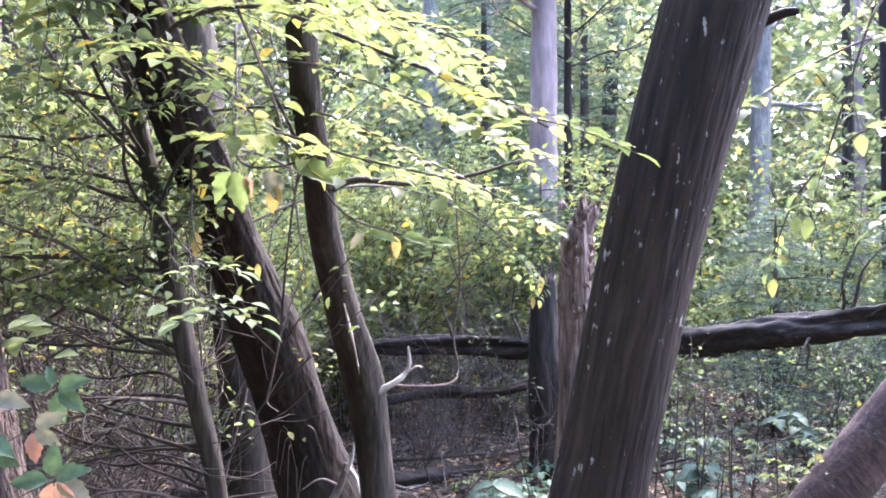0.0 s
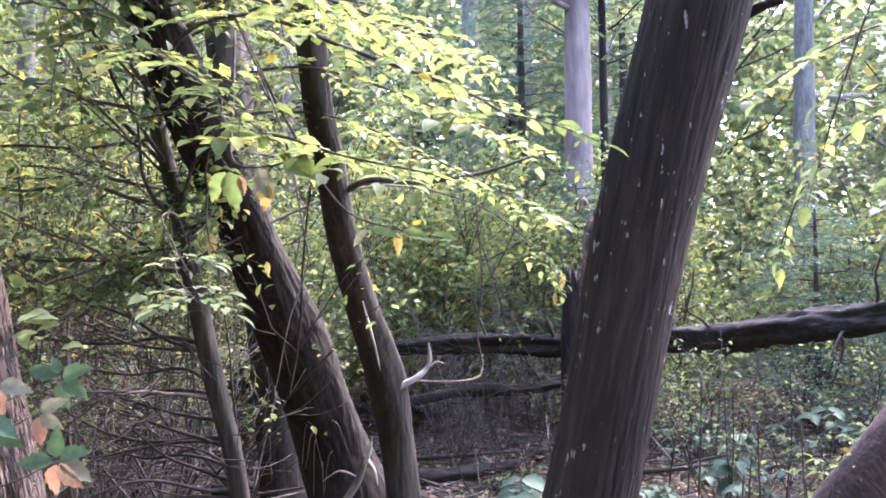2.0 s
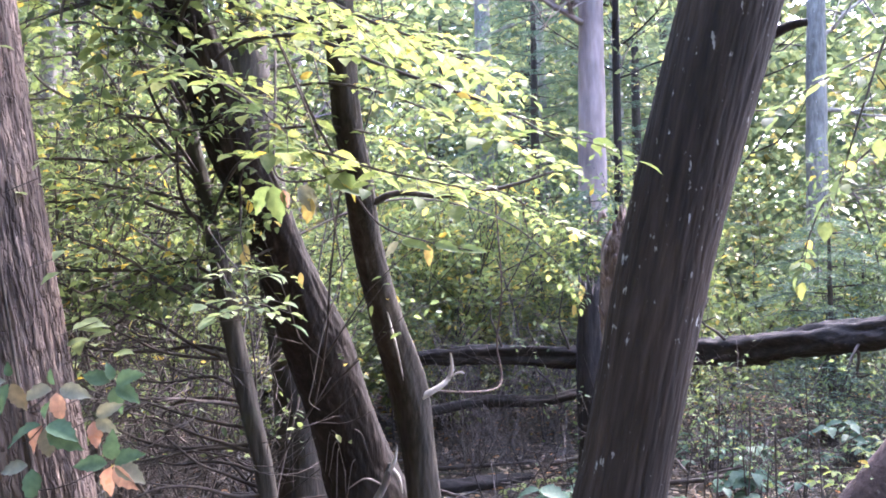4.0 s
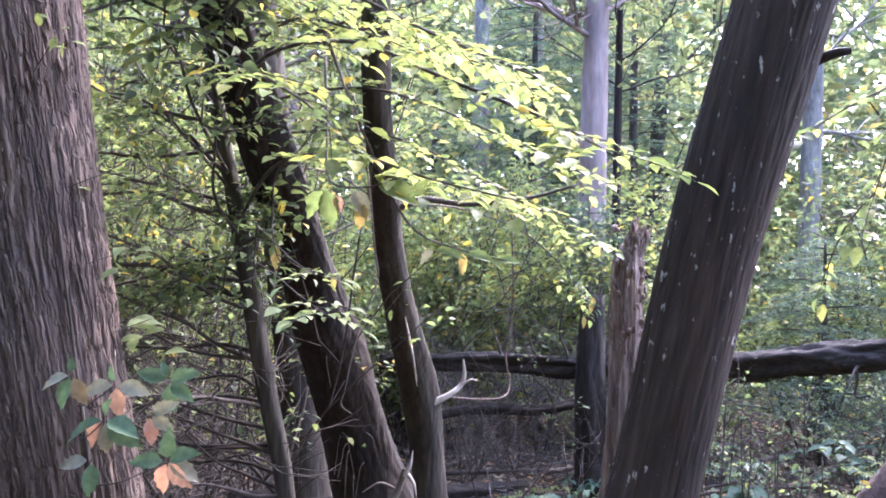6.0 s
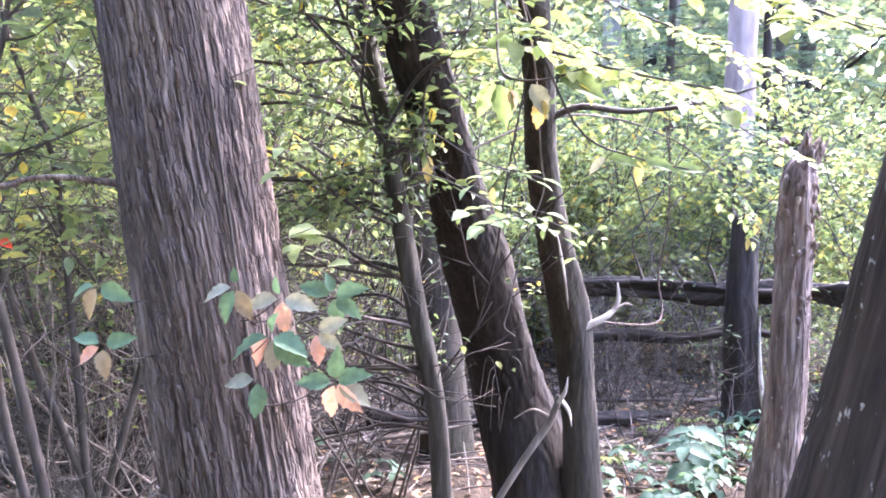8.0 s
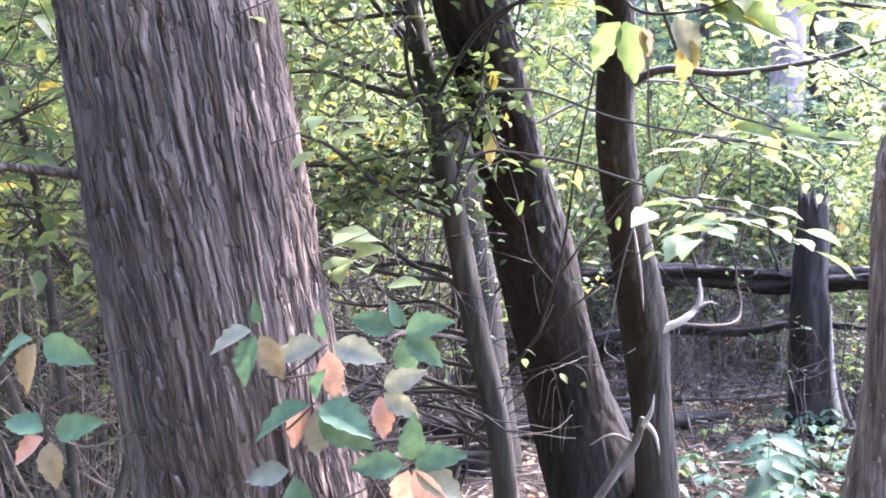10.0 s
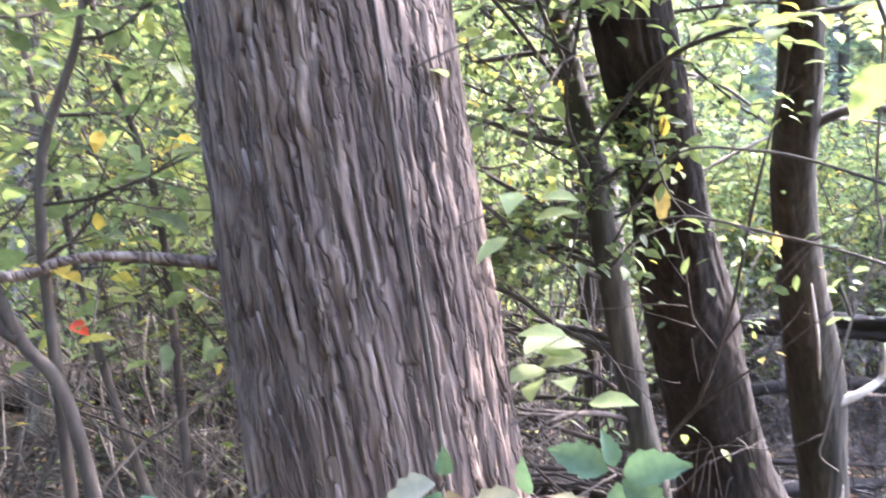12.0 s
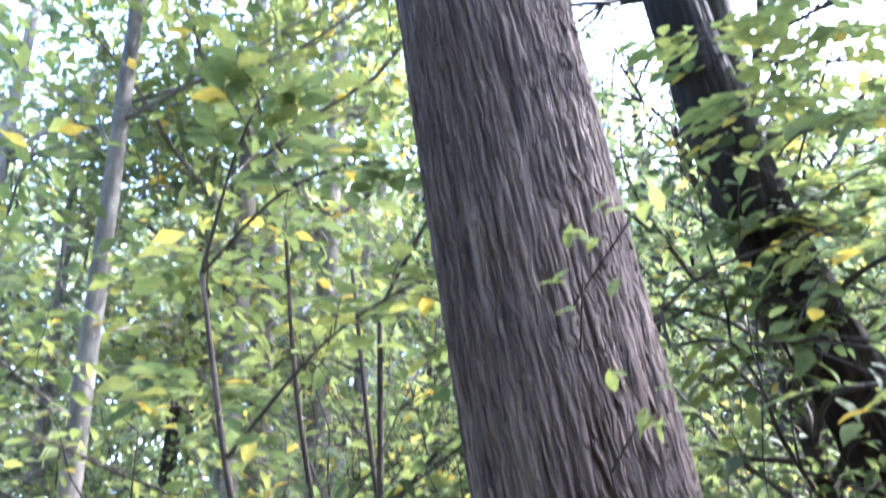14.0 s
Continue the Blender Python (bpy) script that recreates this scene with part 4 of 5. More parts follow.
for k in range(11):
    y = r5.uniform(2.6, 4.4)
    x = r5.uniform(-0.95 * y, -0.5 * y - 0.2)
    shrub("dead_shrub", (x, y), r5.uniform(0.7, 1.3), 5, 0.8, 0, 0.05, M_LEAF, "bare grey twiggy dead shrub", 280 + k, 0.007, 2, 0.3, M_DEAD, group="bare shrubs")
# low tangle under and beyond the fallen log
for k in range(13):
    x, y = r5.uniform(0.95, 3.6), r5.uniform(4.9, 7.2)
    shrub("low_shrub", (x, y), r5.uniform(0.6, 1.15), 5, 0.7, 1, 0.045, M_LEAF, "low tangled shrub with thin stems and small leaves", 700 + k, 0.005, 2, 0.2, M_TWIG, LEAF_F, group="low shrubs", bare=0.4)
for k in range(8):
    x, y = r5.uniform(-0.5, 0.65), r5.uniform(5.3, 7.2)
    shrub("dead_shrub", (x, y), r5.uniform(0.45, 0.95), 5, 0.8, 0, 0.05, M_LEAF, "bare grey twiggy dead shrub", 720 + k, 0.005, 2, 0.3, M_TWIG, group="bare shrubs")
# dense brush of crooked thin stems, almost bare low down and yellow-green above
BRUSH = "dense brush of crooked dark stems with small yellow-green leaves"
r4 = np.random.RandomState(78)
for k in range(15):
    y = r4.uniform(3.7, 6.2)
    x = r4.uniform(-0.62 * y - 0.2, -0.26 * y - 0.1)
    shrub("brush_shrub", (x, y), r4.uniform(1.5, 2.9), 5, 0.5, 2, 0.045, M_YGREEN if k % 3 else M_LEAF, BRUSH, 400 + k, 0.009, 2, 0.3, M_TWIG, LEAF_F, group="brush shrubs", bare=0.45)
for k in range(9):
    x, y = r4.uniform(-5.5, 0.6), r4.uniform(7.0, 11.0)
    shrub("leafy_shrub", (x, y), r4.uniform(1.5, 2.8), 6, 0.4, 4, 0.085, M_YGREEN, "leafy yellow-green shrub in the wood behind", 440 + k, 0.012, 2, 0.1, M_TWIG, LEAF_S, group="leafy shrubs")
# shrubs by the cedar's far side
def crooked_shrub(stems, label, seed, mat, per, size):
    """A shrub with stems along given bends and short side twigs that keep clear of the cedar."""
    rs = np.random.RandomState(seed)
    b0 = stems[0][0]
    t = thing("shrub", (b0[0], b0[1], 0.0), label, "shrub")
    ends = []
    for pts in stems:
        st = part("stem", tube(pts, [0.015, 0.012, 0.009, 0.006], 8, 40, 0.15, 0, 8, seed), M_TWIG, t)
        C = curve_through(pts, 40)
        rest = []
        for i in range(8, 40, 2):
            out, e2 = [], []
            a = rs.uniform(0, 2 * math.pi)
            branching(rs, C[i], (math.cos(a), math.sin(a), 0.3), rs.uniform(0.25, 0.7), 0.004, 1, out, e2, 0.35, 0.1)
            ok = all(q[1] > 1.75 - 0.2 * (q[0] + 1.7) and q[0] < -1.3 for o in out for q in o[0])
            if ok:
                rest += out
                ends += e2
        if rest:
            part("twig_spray", join([tube(p, r, 4, 6) for p, r, d in rest]), M_TWIG, st, kind="stuff")
    if seed == 301:
        part("leaf", leaves([(-2.02, 1.86, 1.93)], [(0.9, -0.3, -0.25)], [(0.1, -0.7, 0.7)], 0.055, 0.03, LEAF_L), M_CROSE, t, "curled brown dead leaf")
        part("leaf", leaves([(-1.76, 1.97, 1.42)], [(0.9, -0.3, -0.2)], [(0.1, -0.7, 0.7)], 0.045, 0.025, LEAF_L), M_RED, t, "small red leaf")
        for k, (s0, e0) in enumerate([((-2.04, 1.82, 2.15), (-1.50, 1.95, 2.50)), ((-2.15, 1.8, 2.6), (-1.62, 1.85, 2.75)), ((-1.8, 2.05, 2.5), (-1.45, 2.15, 2.9)), ((-1.78, 2.02, 2.0), (-1.5, 2.2, 2.2)), ((-2.15, 1.8, 2.6), (-2.5, 2.1, 2.7)), ((-2.04, 1.82, 2.15), (-2.4, 2.0, 2.4)), ((-2.15, 1.8, 2.6), (-1.9, 1.75, 3.0))]):
            s0, e0 = np.array(s0), np.array(e0)
            arch(t, "leaves", [s0, s0 * 0.6 + e0 * 0.4 + (0, 0, 0.08), s0 * 0.25 + e0 * 0.75 + (0, 0, 0.06), e0], 0.005, "broad soft green leaves", 8, 0.075, 0.16, M_LEAF if k % 2 else M_YGREEN, 3, 120 + k, 0.9, 0.25)
    E = [e for e in ends if e[0][2] > 1.3]
    part("foliage", leaf_scatter(rs, E, per, size, size * 0.6, 0.5, 0.55, LEAF_M, -0.15, 2), mat, t, kind="stuff")


crooked_shrub([[(-1.55, 2.1, -0.05), (-1.66, 2.03, 0.7), (-1.77, 1.98, 1.25), (-1.85, 1.94, 1.39), (-1.94, 1.89, 1.61), (-2.02, 1.85, 1.80), (-1.99, 1.85, 1.93), (-2.04, 1.82, 2.15), (-2.15, 1.8, 2.6)],
               [(-1.62, 2.08, 0.3), (-1.80, 2.05, 0.9), (-1.82, 2.0, 1.3), (-1.84, 1.98, 1.7), (-1.78, 2.02, 2.0), (-1.8, 2.05, 2.5)],
               [(-1.85, 1.94, 1.39), (-2.0, 1.92, 1.47), (-2.2, 1.9, 1.49), (-2.3, 1.9, 1.62)]], "crooked dark-stemmed shrub with sparse leaves", 301, M_LEAF, 1, 0.06)
crooked_shrub([[(-1.85, 2.6, -0.05), (-1.92, 2.56, 0.8), (-1.98, 2.53, 1.5), (-2.0, 2.5, 1.7), (-2.06, 2.49, 1.86), (-2.13, 2.44, 2.14), (-2.2, 2.4, 2.8)],
               [(-1.88, 2.58, 0.5), (-2.1, 2.5, 1.1), (-2.3, 2.5, 1.7), (-2.45, 2.45, 2.4), (-2.5, 2.4, 3.0)],
               [(-1.88, 2.58, 0.4), (-1.75, 2.7, 1.1), (-1.68, 2.75, 1.8), (-1.75, 2.8, 2.5), (-1.7, 2.8, 3.0)]], "thin upright shrub with yellow-green leaves", 302, M_YGREEN, 1, 0.07)
for k in range(12):
    x, y = r0.uniform(-6.5, -2.8), r0.uniform(2.4, 7.0)
    shrub("shrub", (x, y), r0.uniform(2.2, 3.8), 5, 0.3, 2, 0.075, M_YGREEN if k % 3 else M_LEAF, THICKET, 310 + k, 0.012, 2, 0.4, M_TWIG, LEAF_F, group="thicket shrubs")

# young evergreens
evergreen((3.0, 7.6), 2.1, 1.5, 501, "young dark evergreen with drooping needle sprays", 0.95, 0.18)
evergreen((4.2, 7.2), 2.4, 1.5, 502, "young dark evergreen with drooping needle sprays", 0.95, 0.18)
evergreen((1.0, 8.6), 2.5, 0.95, 503, "bluish dark young evergreen behind the fallen log", 1.0, 0.35)
evergreen((-0.2, 9.4), 2.0, 0.9, 504, "bluish dark young evergreen behind the fallen log", 1.2, 0.25)
evergreen((0.6, 12.0), 7.5, 2.2, 505, "tall dark evergreen in the wood behind", 0.8, 0.25)
evergreen((2.2, 13.0), 8.5, 2.2, 506, "tall dark evergreen in the wood behind", 0.7, 0.25)

# trees of the wood behind
far_tree((1.06, 9.1), 9.0, 0.135, 0.01, M_PINK, 601, "straight pinkish-grey trunk with a thin crown", 4.0)
far_tree((1.46, 9.8), 8.0, 0.045, 0.0, M_DARK, 602, "dark straight trunk behind the grey one", 3.8)
far_tree((4.4, 11.8), 9.0, 0.13, 0.02, M_GREY, 603, "slim grey trunk among bright leaves", 3.5)
far_tree((4.6, 8.6), 8.0, 0.08, -0.01, M_DARK, 604, "thin dark trunk among bright leaves", 3.2)
far_tree((-2.3, 8.0), 8.0, 0.12, -0.01, M_MOSSY, 605, "mossy trunk half hidden in the thicket", 3.0)
far_tree((-5.15, 4.5), 9.0, 0.075, 0.0, M_GREY, 607, "pale grey slim trunk beyond the thicket", 2.6, 230, 16, 0.13, 2.4, M_YGREEN)
far_tree((-6.1, 5.6), 9.0, 0.09, 0.01, M_GREY, 608, "pale grey slim trunk beyond the thicket", 2.6, 230, 16, 0.13, 2.4, M_YGREEN)
far_tree((-4.3, 2.85), 8.0, 0.045, 0.0, M_GREY, 610, "pale grey slim trunk beside the thicket", 2.6, 230, 16, 0.13, 2.4, M_YGREEN)
far_tree((-5.4, 5.6), 9.0, 0.09, 0.02, M_GREY, 606, "pale grey trunk beyond the thicket", 2.6, 230, 16, 0.14, 2.4, M_LEAF)
r1 = np.random.RandomState(5)
for k in range(30):
    a = r1.uniform(-1.35, 1.0)
    d = r1.uniform(12, 24)
    far_tree((math.sin(a) * d, math.cos(a) * d), r1.uniform(8, 14), r1.uniform(0.08, 0.18), r1.normal(0, 0.02), (M_GREY, M_MOSSY, M_PINK, M_DARK)[k % 4], 620 + k, "tree of the wood behind with a leafy crown", 2.0, 75, 12, 0.2, 3.0)


def far_woods():
    """Foliage of the wood all round, too far to tell trees apart, and unseen nearer foliage behind that blocks light.
    """
    rs = np.random.RandomState(9)
    P, D, N, L = [], [], [], []
    for k in range(2400):
        a, d = (rs.normal(-0.25, 0.8) if k % 4 else rs.uniform(0, 2 * math.pi)), rs.uniform(14, 34)
        h = rs.uniform(0, 1) ** 1.3 * (5 + 0.25 * d)
        c = np.array([math.sin(a) * d, math.cos(a) * d, h])
        n = 45
        P.append(c + rs.normal(0, 0.8, (n, 3)) * (1.2, 1.2, 0.7))
        L.append(rs.uniform(0.12, 0.3, n))
    for k in range(3200):
        a, d = rs.normal(-0.2, 0.75), rs.uniform(24, 46)
        c = np.array([math.sin(a) * d, math.cos(a) * d, rs.uniform(0, 1) ** 1.1 * (3 + 0.42 * d)])
        P.append(c + rs.normal(0, 1.0, (40, 3)) * (1.2, 1.2, 0.8))
        L.append(rs.uniform(0.35, 0.75, 40))
    # unseen foliage added behind the viewpoint to keep sky light off trunk fronts
    for k in range(2200):
        a, d = math.pi + rs.uniform(-1.45, 1.45), rs.uniform(4.5, 14)
        c = np.array([math.sin(a) * d, math.cos(a) * d, rs.uniform(0, 11)])
        P.append(c + rs.normal(0, 0.7, (45, 3)))
        L.append(rs.uniform(0.15, 0.3, 45))
    P, L = np.concatenate(P), np.concatenate(L)
    P[:, 2] = np.abs(P[:, 2])
    # the wood is thin and lets the sky through on the sunny side
    az, rise = np.arctan2(P[:, 0], P[:, 1]), P[:, 2] / np.hypot(P[:, 0], P[:, 1])
    gap = np.clip((az - 0.08) / 0.25, 0, 1) * (az < 1.2) * np.clip((rise - 0.06) / 0.14, 0, 1) * 0.1
    keep = rs.rand(len(P)) > gap
    P, L = P[keep], L[keep]
    D = rs.normal(0, 1, P.shape) * (1, 1, 0.5)
    N = rs.normal(0, 0.8, P.shape) + (0, 0, 0.8)
    ob = new("far_foliage", mesh_of("far_foliage", *leaves(P, D, N, L, L * 0.55), M_FAR))
    tagged(ob, "hazy sunlit green foliage of the distant wood, and unseen shading foliage behind the viewpoint", "foliage", kind="stuff")


far_woods()
for k in range(9):
    a, d = -0.5 - 0.11 * k, r1.uniform(7, 11)
    far_tree((math.sin(a) * d - 0.6, math.cos(a) * d + 0.6), r1.uniform(6, 9), r1.uniform(0.05, 0.11), r1.normal(0, 0.03), (M_GREY, M_MOSSY, M_GREY)[k % 3], 660 + k, "slender tree of the wood with a leafy crown", 2.4, 150, 14, 0.13, 2.0)
# a sapling beyond the leaning trunk, whose branches hang across the gap
side = thing("sapling", (2.05, 3.2, 0.0), "thin sapling with drooping branches of broad leaves", "sapling")
part("trunk", tube([(2.05, 3.2, -0.05), (2.0, 3.2, 1.2), (1.9, 3.15, 2.4), (1.9, 3.1, 3.4)], [0.028, 0.024, 0.02, 0.012], 12, 40, 0.15, 0.001, 6, 3), M_TWIG, side)
for k, pts in enumerate([[(1.93, 3.17, 2.0), (1.7, 3.0, 2.12), (1.45, 2.95, 2.05), (1.25, 2.95, 1.85), (1.15, 2.95, 1.62)], [(1.9, 3.15, 2.4), (1.6, 3.0, 2.42), (1.3, 2.9, 2.3), (1.05, 2.9, 2.15)], [(1.9, 3.15, 2.6), (1.6, 2.8, 2.6), (1.35, 2.6, 2.4), (1.2, 2.5, 2.1), (1.12, 2.5, 1.85)], [(1.95, 3.18, 1.8), (1.75, 2.7, 1.9), (1.5, 2.5, 1.85), (1.25, 2.4, 1.72)]]):
    arch(side, "leaves", pts, 0.007, "broad drooping green leaves", 7, 0.06, 0.15, M_LEAF, 2, 80 + k, 0.8, 0.35)


# ---- creeper on the cedar ----
def build_creeper():
    rs = np.random.RandomState(51)
    t = thing("creeper_vine", (-0.75, 1.62, 0.0), "creeper with green, greyed and pink five-part leaves climbing a cedar", "vine")
    part("stem", tube([(cedar_x(z) + 0.11, 1.49 if z > 0.4 else 1.45, z) for z in (0.0, 0.4, 0.8, 1.1, 1.3, 1.5, 1.7, 1.85)], [0.005, 0.004, 0.002], 6, 40), M_TWIG, t)
    # each leaf: its heart, leaflet length, then the angle and colour of every leaflet round it
    rows = [((-0.86, 1.43, 1.390), 0.062, [(200, "a"), (250, "g"), (300, "y"), (80, "s")]),
            ((-0.79, 1.47, 1.368), 0.066, [(185, "a"), (110, "s"), (350, "a"), (275, "r")]),
            ((-0.735, 1.60, 1.362), 0.068, [(165, "g"), (20, "g"), (330, "g"), (285, "g"), (100, "s")]),
            ((-0.795, 1.44, 1.305), 0.075, [(205, "g"), (228, "p"), (270, "a"), (350, "g"), (75, "s"), (320, "g")]),
            ((-0.745, 1.53, 1.302), 0.055, [(20, "a"), (335, "a"), (280, "p")]),
            ((-0.705, 1.53, 1.210), 0.068, [(170, "g"), (80, "g"), (345, "a"), (262, "p"), (315, "r"), (20, "g")]),
            ((-0.815, 1.43, 1.228), 0.062, [(190, "a"), (275, "g")]),
            ((-1.02, 1.28, 1.30), 0.05, [(160, "g"), (210, "p"), (280, "y"), (20, "g")]),
            ((-1.03, 1.28, 1.40), 0.055, [(200, "g"), (340, "g"), (255, "y")])]
    mats = {"g": M_CGREEN, "a": M_CGREY, "p": M_CPINK, "r": M_CROSE, "y": M_CTAN, "s": M_CGREEN}
    say = {"g": "green leaflet", "a": "greyed leaflet", "p": "orange-pink leaflet", "r": "dull rose leaflet", "y": "tan leaflet", "s": "small green leaflet"}
    for c, s, fan in rows:
        c = np.array(c)
        near = np.array([cedar_x(c[2]) + (0.10 if c[0] > -1 else -0.06), 1.50 if c[0] > -1 else 1.47, c[2] - 0.05])
        stalk = part("leaf_stalk", tube([near, (near + c) / 2 + (0, -0.02, -0.012), c], [0.0016, 0.0012], 5, 8), M_TWIG, t)
        for deg, ch in fan:
            a = radians(deg) + rs.normal(0, 0.06)
            d = (math.cos(a), -0.25 + rs.normal(0, 0.15) - 0.15 * math.sin(a), math.sin(a))
            sz = s * rs.uniform(0.9, 1.1) * (0.55 if ch == "s" else 1)
            sz *= 0.92
            part("leaflet", leaves([c + np.array(d) * 0.008], [d], [(rs.normal(0, 0.4), -1, 0.7 + rs.normal(0, 0.3))], sz, sz * 0.54, LEAF_L), mats[ch], stalk, say[ch])
    # small shoots up the shaded edge
    for c, s, n in [((-0.87, 1.56, 1.80), 0.032, 6), ((-0.83, 1.60, 1.64), 0.045, 5), ((-0.80, 1.66, 1.49), 0.058, 5), ((-0.79, 1.68, 1.43), 0.058, 4), ((-0.93, 1.44, 2.05), 0.03, 8), ((-0.97, 1.40, 2.2), 0.034, 8), ((-0.9, 1.40, 2.26), 0.034, 7)]:
        c = np.array(c)
        near = np.array([cedar_x(c[2]) + 0.09, 1.50, c[2] - 0.06])
        stalk = part("leaf_stalk", tube([near, (near + c) / 2, c], [0.0015, 0.001], 5, 8), M_TWIG, t)
        for k in range(n):
            d = rs.normal(0, 1, 3) * (1, 0.6, 0.4) + (0.3, -0.2, 0)
            part("leaflet", leaves([c + rs.normal(0, 0.02, 3)], [d], [(0, -0.5, 0.9)], s, s * 0.55, LEAF_M), M_PALE if c[2] < 1.9 else M_YGREEN, stalk)


build_creeper()


# ---- ground cover ----
def build_litter():
    rs = np.random.RandomState(61)
    n = 28000
    x, y = rs.uniform(-5, 5, n), 1.0 + rs.uniform(0, 1, n) ** 0.8 * 10
    z = np.array([ground_z(a, b) for a, b in zip(x, y)]) + rs.uniform(0.0, 0.02, n)
    D = rs.normal(0, 1, (n, 3)) * (1, 1, 0.25)
    N = rs.normal(0, 0.4, (n, 3)) + (0, 0, 1)
    L = rs.uniform(0.03, 0.085, n)
    ob = new("leaf_litter", mesh_of("leaf_litter", *leaves(np.stack([x, y, z], 1), D, N, L, L * 0.55, LEAF_F), M_LITTER))
    tagged(ob, "brown and tan fallen leaves covering the soil", "leaf litter", kind="stuff")
    pieces = []
    for k in range(2600):
        px, py = rs.uniform(-4.5, 4), 1.6 + rs.uniform(0, 1) * 7
        a, ln = rs.uniform(0, math.pi), rs.uniform(0.15, 0.9)
        pz = ground_z(px, py) + 0.01 + (rs.uniform(0, 0.35) ** 2 if px < -0.8 or py > 6.3 else rs.uniform(0, 0.03))
        d = np.array([math.cos(a), math.sin(a), rs.normal(0, 0.16)]) * ln / 2
        c = np.array([px, py, pz])
        r = rs.uniform(0.002, 0.007)
        pieces.append(tube([c - d, c + rs.normal(0, 0.03, 3) * ln, c + d], [r, r * 0.6], 4, 5))
    ob = new("fallen_sticks", mesh_of("fallen_sticks", *join(pieces), M_DEAD))
    tagged(ob, "tangle of dry grey sticks lying on the ground", "sticks", kind="stuff")


build_litter()


def herb(base, height, n, size, mat, label, seed, name="woodland_herb"):
    rs = np.random.RandomState(seed)
    b = (base[0], base[1], ground_z(*base))
    t = thing(name, b, label, "plant", "woodland herbs")
    for k in range(n):
        a = rs.uniform(0, 2 * math.pi)
        o = np.array([math.cos(a), math.sin(a), 0]) * rs.uniform(0.02, 0.13)
        h = height * rs.uniform(0.5, 1.1)
        top = np.array(b) + o + (0, 0, h)
        stem = part("stem", tube([b, np.array(b) + o * 0.5 + (0, 0, h * 0.6), top], [0.003, 0.0015], 4, 5), M_TWIG, t)
        for q in range(3):
            aa = a + (q - 1) * 1.6
            sz = size * rs.uniform(0.7, 1.2)
            part("leaf", leaves([top], [(math.cos(aa), math.sin(aa), -0.15)], [rs.normal(0, 0.25, 3) + (0, -0.3, 1)], sz, sz * 0.6, LEAF_L), mat, stem)
    return t


def herb_patch(kinds, n, xr, yr, rs):
    """Copies of a few herbs, turned and sized, over a stretch of ground."""
    for k in range(n):
        x, y = rs.uniform(*xr), rs.uniform(*yr)
        copy_thing(kinds[k % len(kinds)], pose(x, y, ground_z(x, y), 0, 0, rs.uniform(0, 360)))


r2 = np.random.RandomState(8)
LOW = "low green woodland plant in the litter"
low_kinds = [herb((0.1, 4.2), 0.14, 5, 0.07, M_BIGLEAF, LOW, 700), herb((0.5, 5.2), 0.2, 5, 0.075, M_CGREEN, LOW, 701), herb((0.3, 3.7), 0.1, 6, 0.05, M_YGREEN, LOW, 702)]
tall_kinds = [herb((1.4, 4.6), 0.35, 6, 0.07, M_BIGLEAF, LOW, 703), herb((2.2, 5.0), 0.45, 7, 0.06, M_YGREEN, LOW, 704), herb((1.8, 6.0), 0.3, 6, 0.07, M_CGREEN, LOW, 705)]
herb_patch(low_kinds, 58, (-0.2, 0.9), (3.0, 6.2), r2)
herb_patch(tall_kinds, 34, (0.95, 3.8), (3.9, 7.4), r2)
herb_patch(low_kinds, 14, (-2.6, -0.8), (2.2, 4.6), r2)
herb((0.27, 4.7), 0.30, 5, 0.17, M_BIGLEAF, "broad-leaved blue-green plant near the dead trunk", 800, "broad_leaf_plant")


wide_kinds = [herb((1.55, 5.0), 0.40, 5, 0.115, M_BIGLEAF, "broad-leaved blue-green plant in the litter", 801, "broad_leaf_plant"), herb((2.3, 5.6), 0.5, 5, 0.11, M_BIGLEAF, "broad-leaved blue-green plant in the litter", 802, "broad_leaf_plant")]
herb_patch(wide_kinds, 3, (1.2, 3.2), (4.4, 6.4), r2)


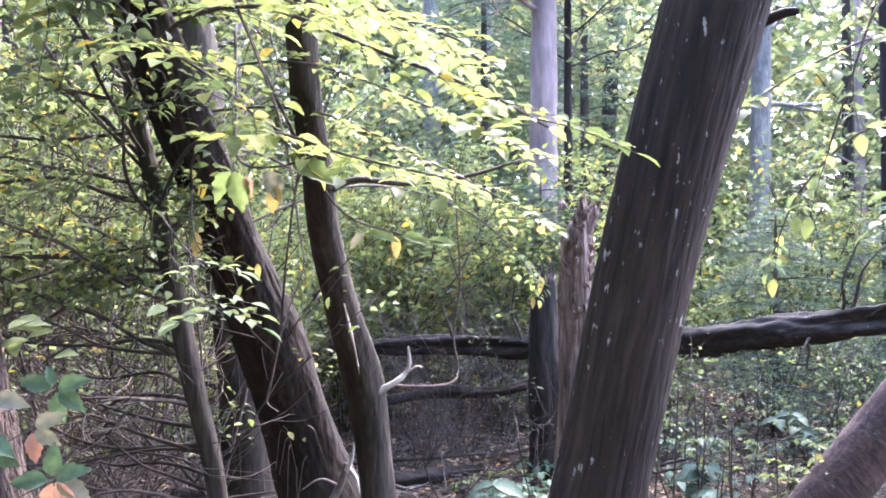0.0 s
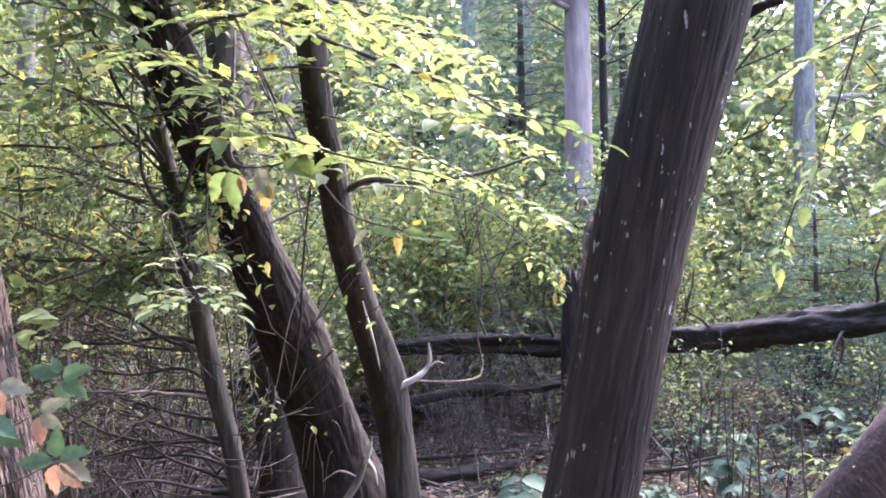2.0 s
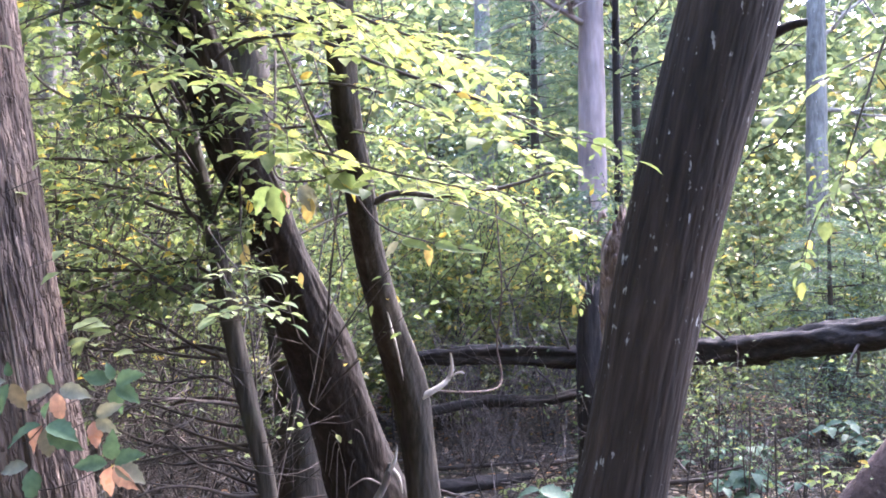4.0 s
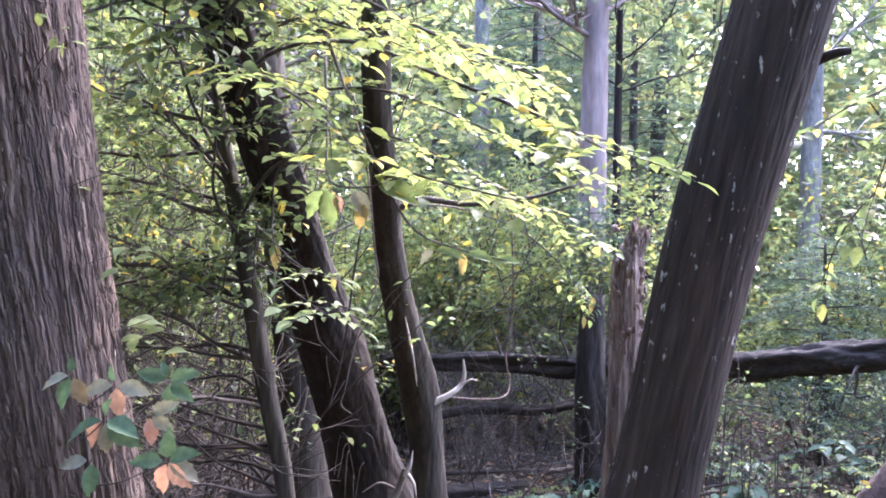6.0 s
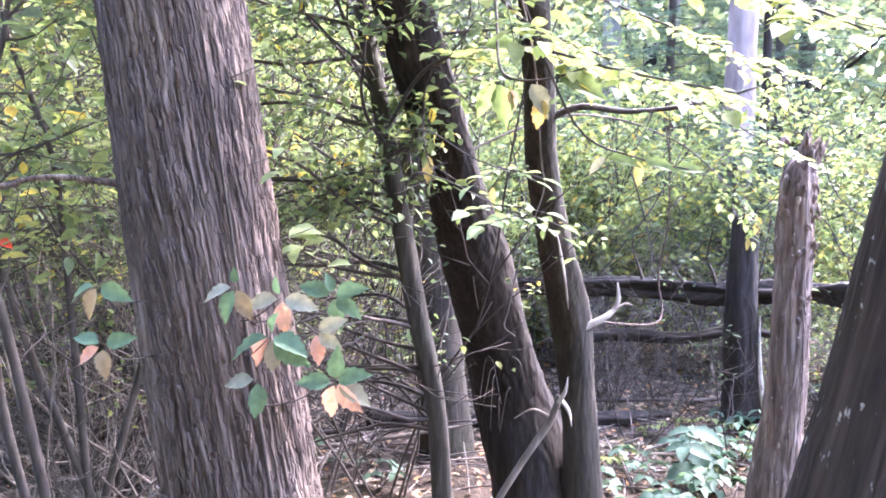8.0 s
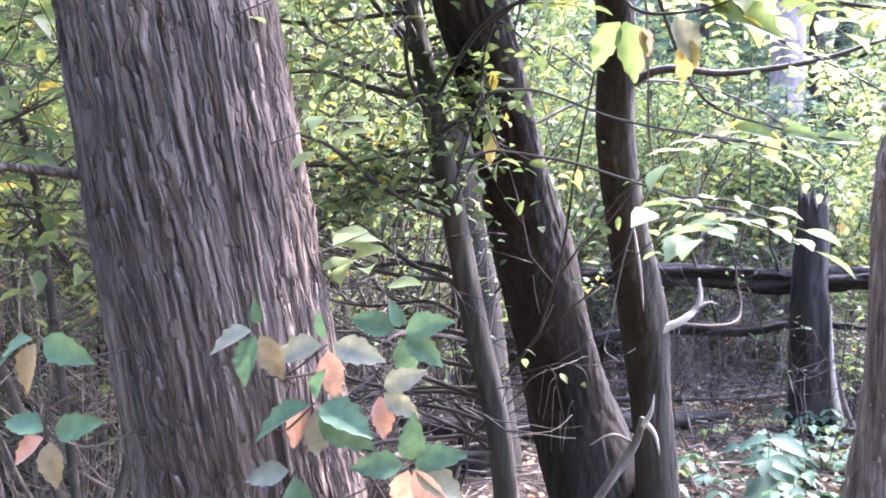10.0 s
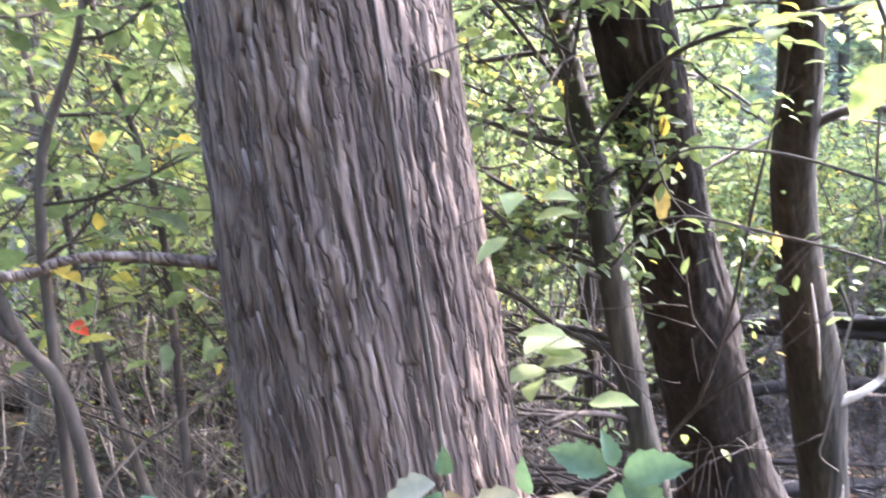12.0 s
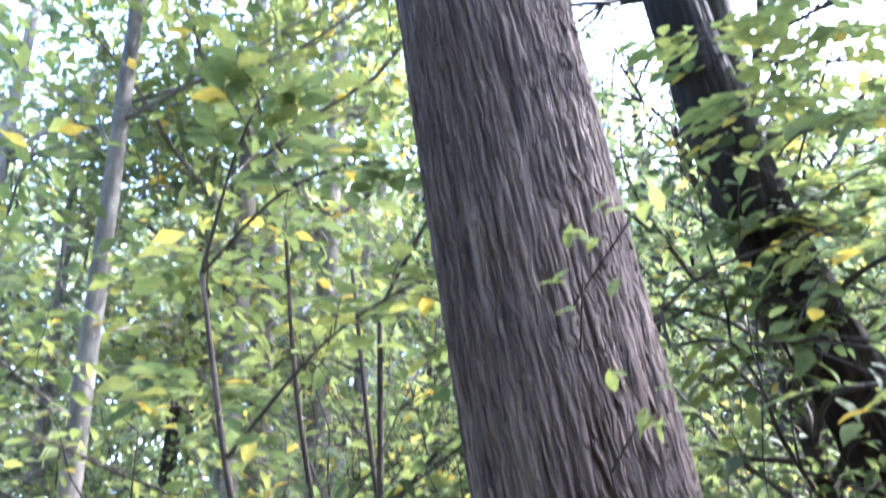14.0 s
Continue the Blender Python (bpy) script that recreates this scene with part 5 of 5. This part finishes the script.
def fallen_branches():
    """Larger dead branches lying crosswise in the brush."""
    rs = np.random.RandomState(90)
    spots = [(rs.uniform(-4.2, -1.2), rs.uniform(3.2, 5.6)) for _ in range(22)] + [(rs.uniform(-0.4, 2.6), rs.uniform(5.6, 7.2)) for _ in range(12)]
    for x, y in spots:
        a, ln, r = rs.normal(0, 0.5), rs.uniform(0.7, 1.9), rs.uniform(0.008, 0.022)
        z = ground_z(x, y) + r + 0.01
        rise = rs.uniform(0.0, 0.35)
        d = np.array([math.cos(a), math.sin(a), 0]) * ln / 2
        c = np.array([x, y, z])
        t = thing("fallen_branch", tuple(c), "dry grey dead branch lying in the brush", "branch", "fallen branches")
        pts = [c - d, c - d * 0.3 + (0, rs.normal(0, 0.05), rise * 0.35), c + d * 0.4 + (0, rs.normal(0, 0.06), rise * 0.7), c + d + (0, 0, rise)]
        part("limb", tube(pts, [r, r * 0.9, r * 0.7, r * 0.3], 7, 24, 0.3, 0, 5, int(x * 10) + 60), M_DEAD if rs.rand() > 0.4 else M_TWIG, t)
        for k in range(3):
            p = c + d * rs.uniform(-0.5, 0.8) + (0, 0, rise * 0.5)
            e = np.array([rs.normal(0, 0.3), rs.normal(0, 0.2), rs.uniform(0.1, 0.4)])
            part("twig", tube([p, p + e * 0.5 + rs.normal(0, 0.03, 3), p + e], [r * 0.4, r * 0.15], 5, 10, 0.2), M_DEAD, t)


fallen_branches()


def weed(x, y, height, seed):
    """A thin upright stem with a few bare side twigs."""
    rs = np.random.RandomState(seed)
    b = np.array((x, y, ground_z(x, y) - 0.01))
    t = thing("weed_stem", tuple(b), "thin dry upright weed stem in the litter", "weed", "dry weed stems")
    top = b + (rs.normal(0, 0.05), rs.normal(0, 0.05), height)
    mid = (b + top) / 2 + rs.normal(0, 0.02, 3)
    part("stem", tube([b, mid, top], [0.006, 0.003], 6, 14, 0.1), M_TWIG, t)
    for k in range(4):
        p = mid + (top - mid) * rs.uniform(-0.4, 0.9)
        e = np.array([rs.normal(0, 0.12), rs.normal(0, 0.08), rs.uniform(0.05, 0.2)])
        part("twig", tube([p, p + e * 0.6, p + e + (0, 0, 0.03)], [0.002, 0.001], 4, 6), M_TWIG, t)


r3 = np.random.RandomState(15)
for k in range(16):
    weed(r3.uniform(1.05, 2.3), r3.uniform(3.8, 5.6), r3.uniform(0.5, 1.0), 900 + k)
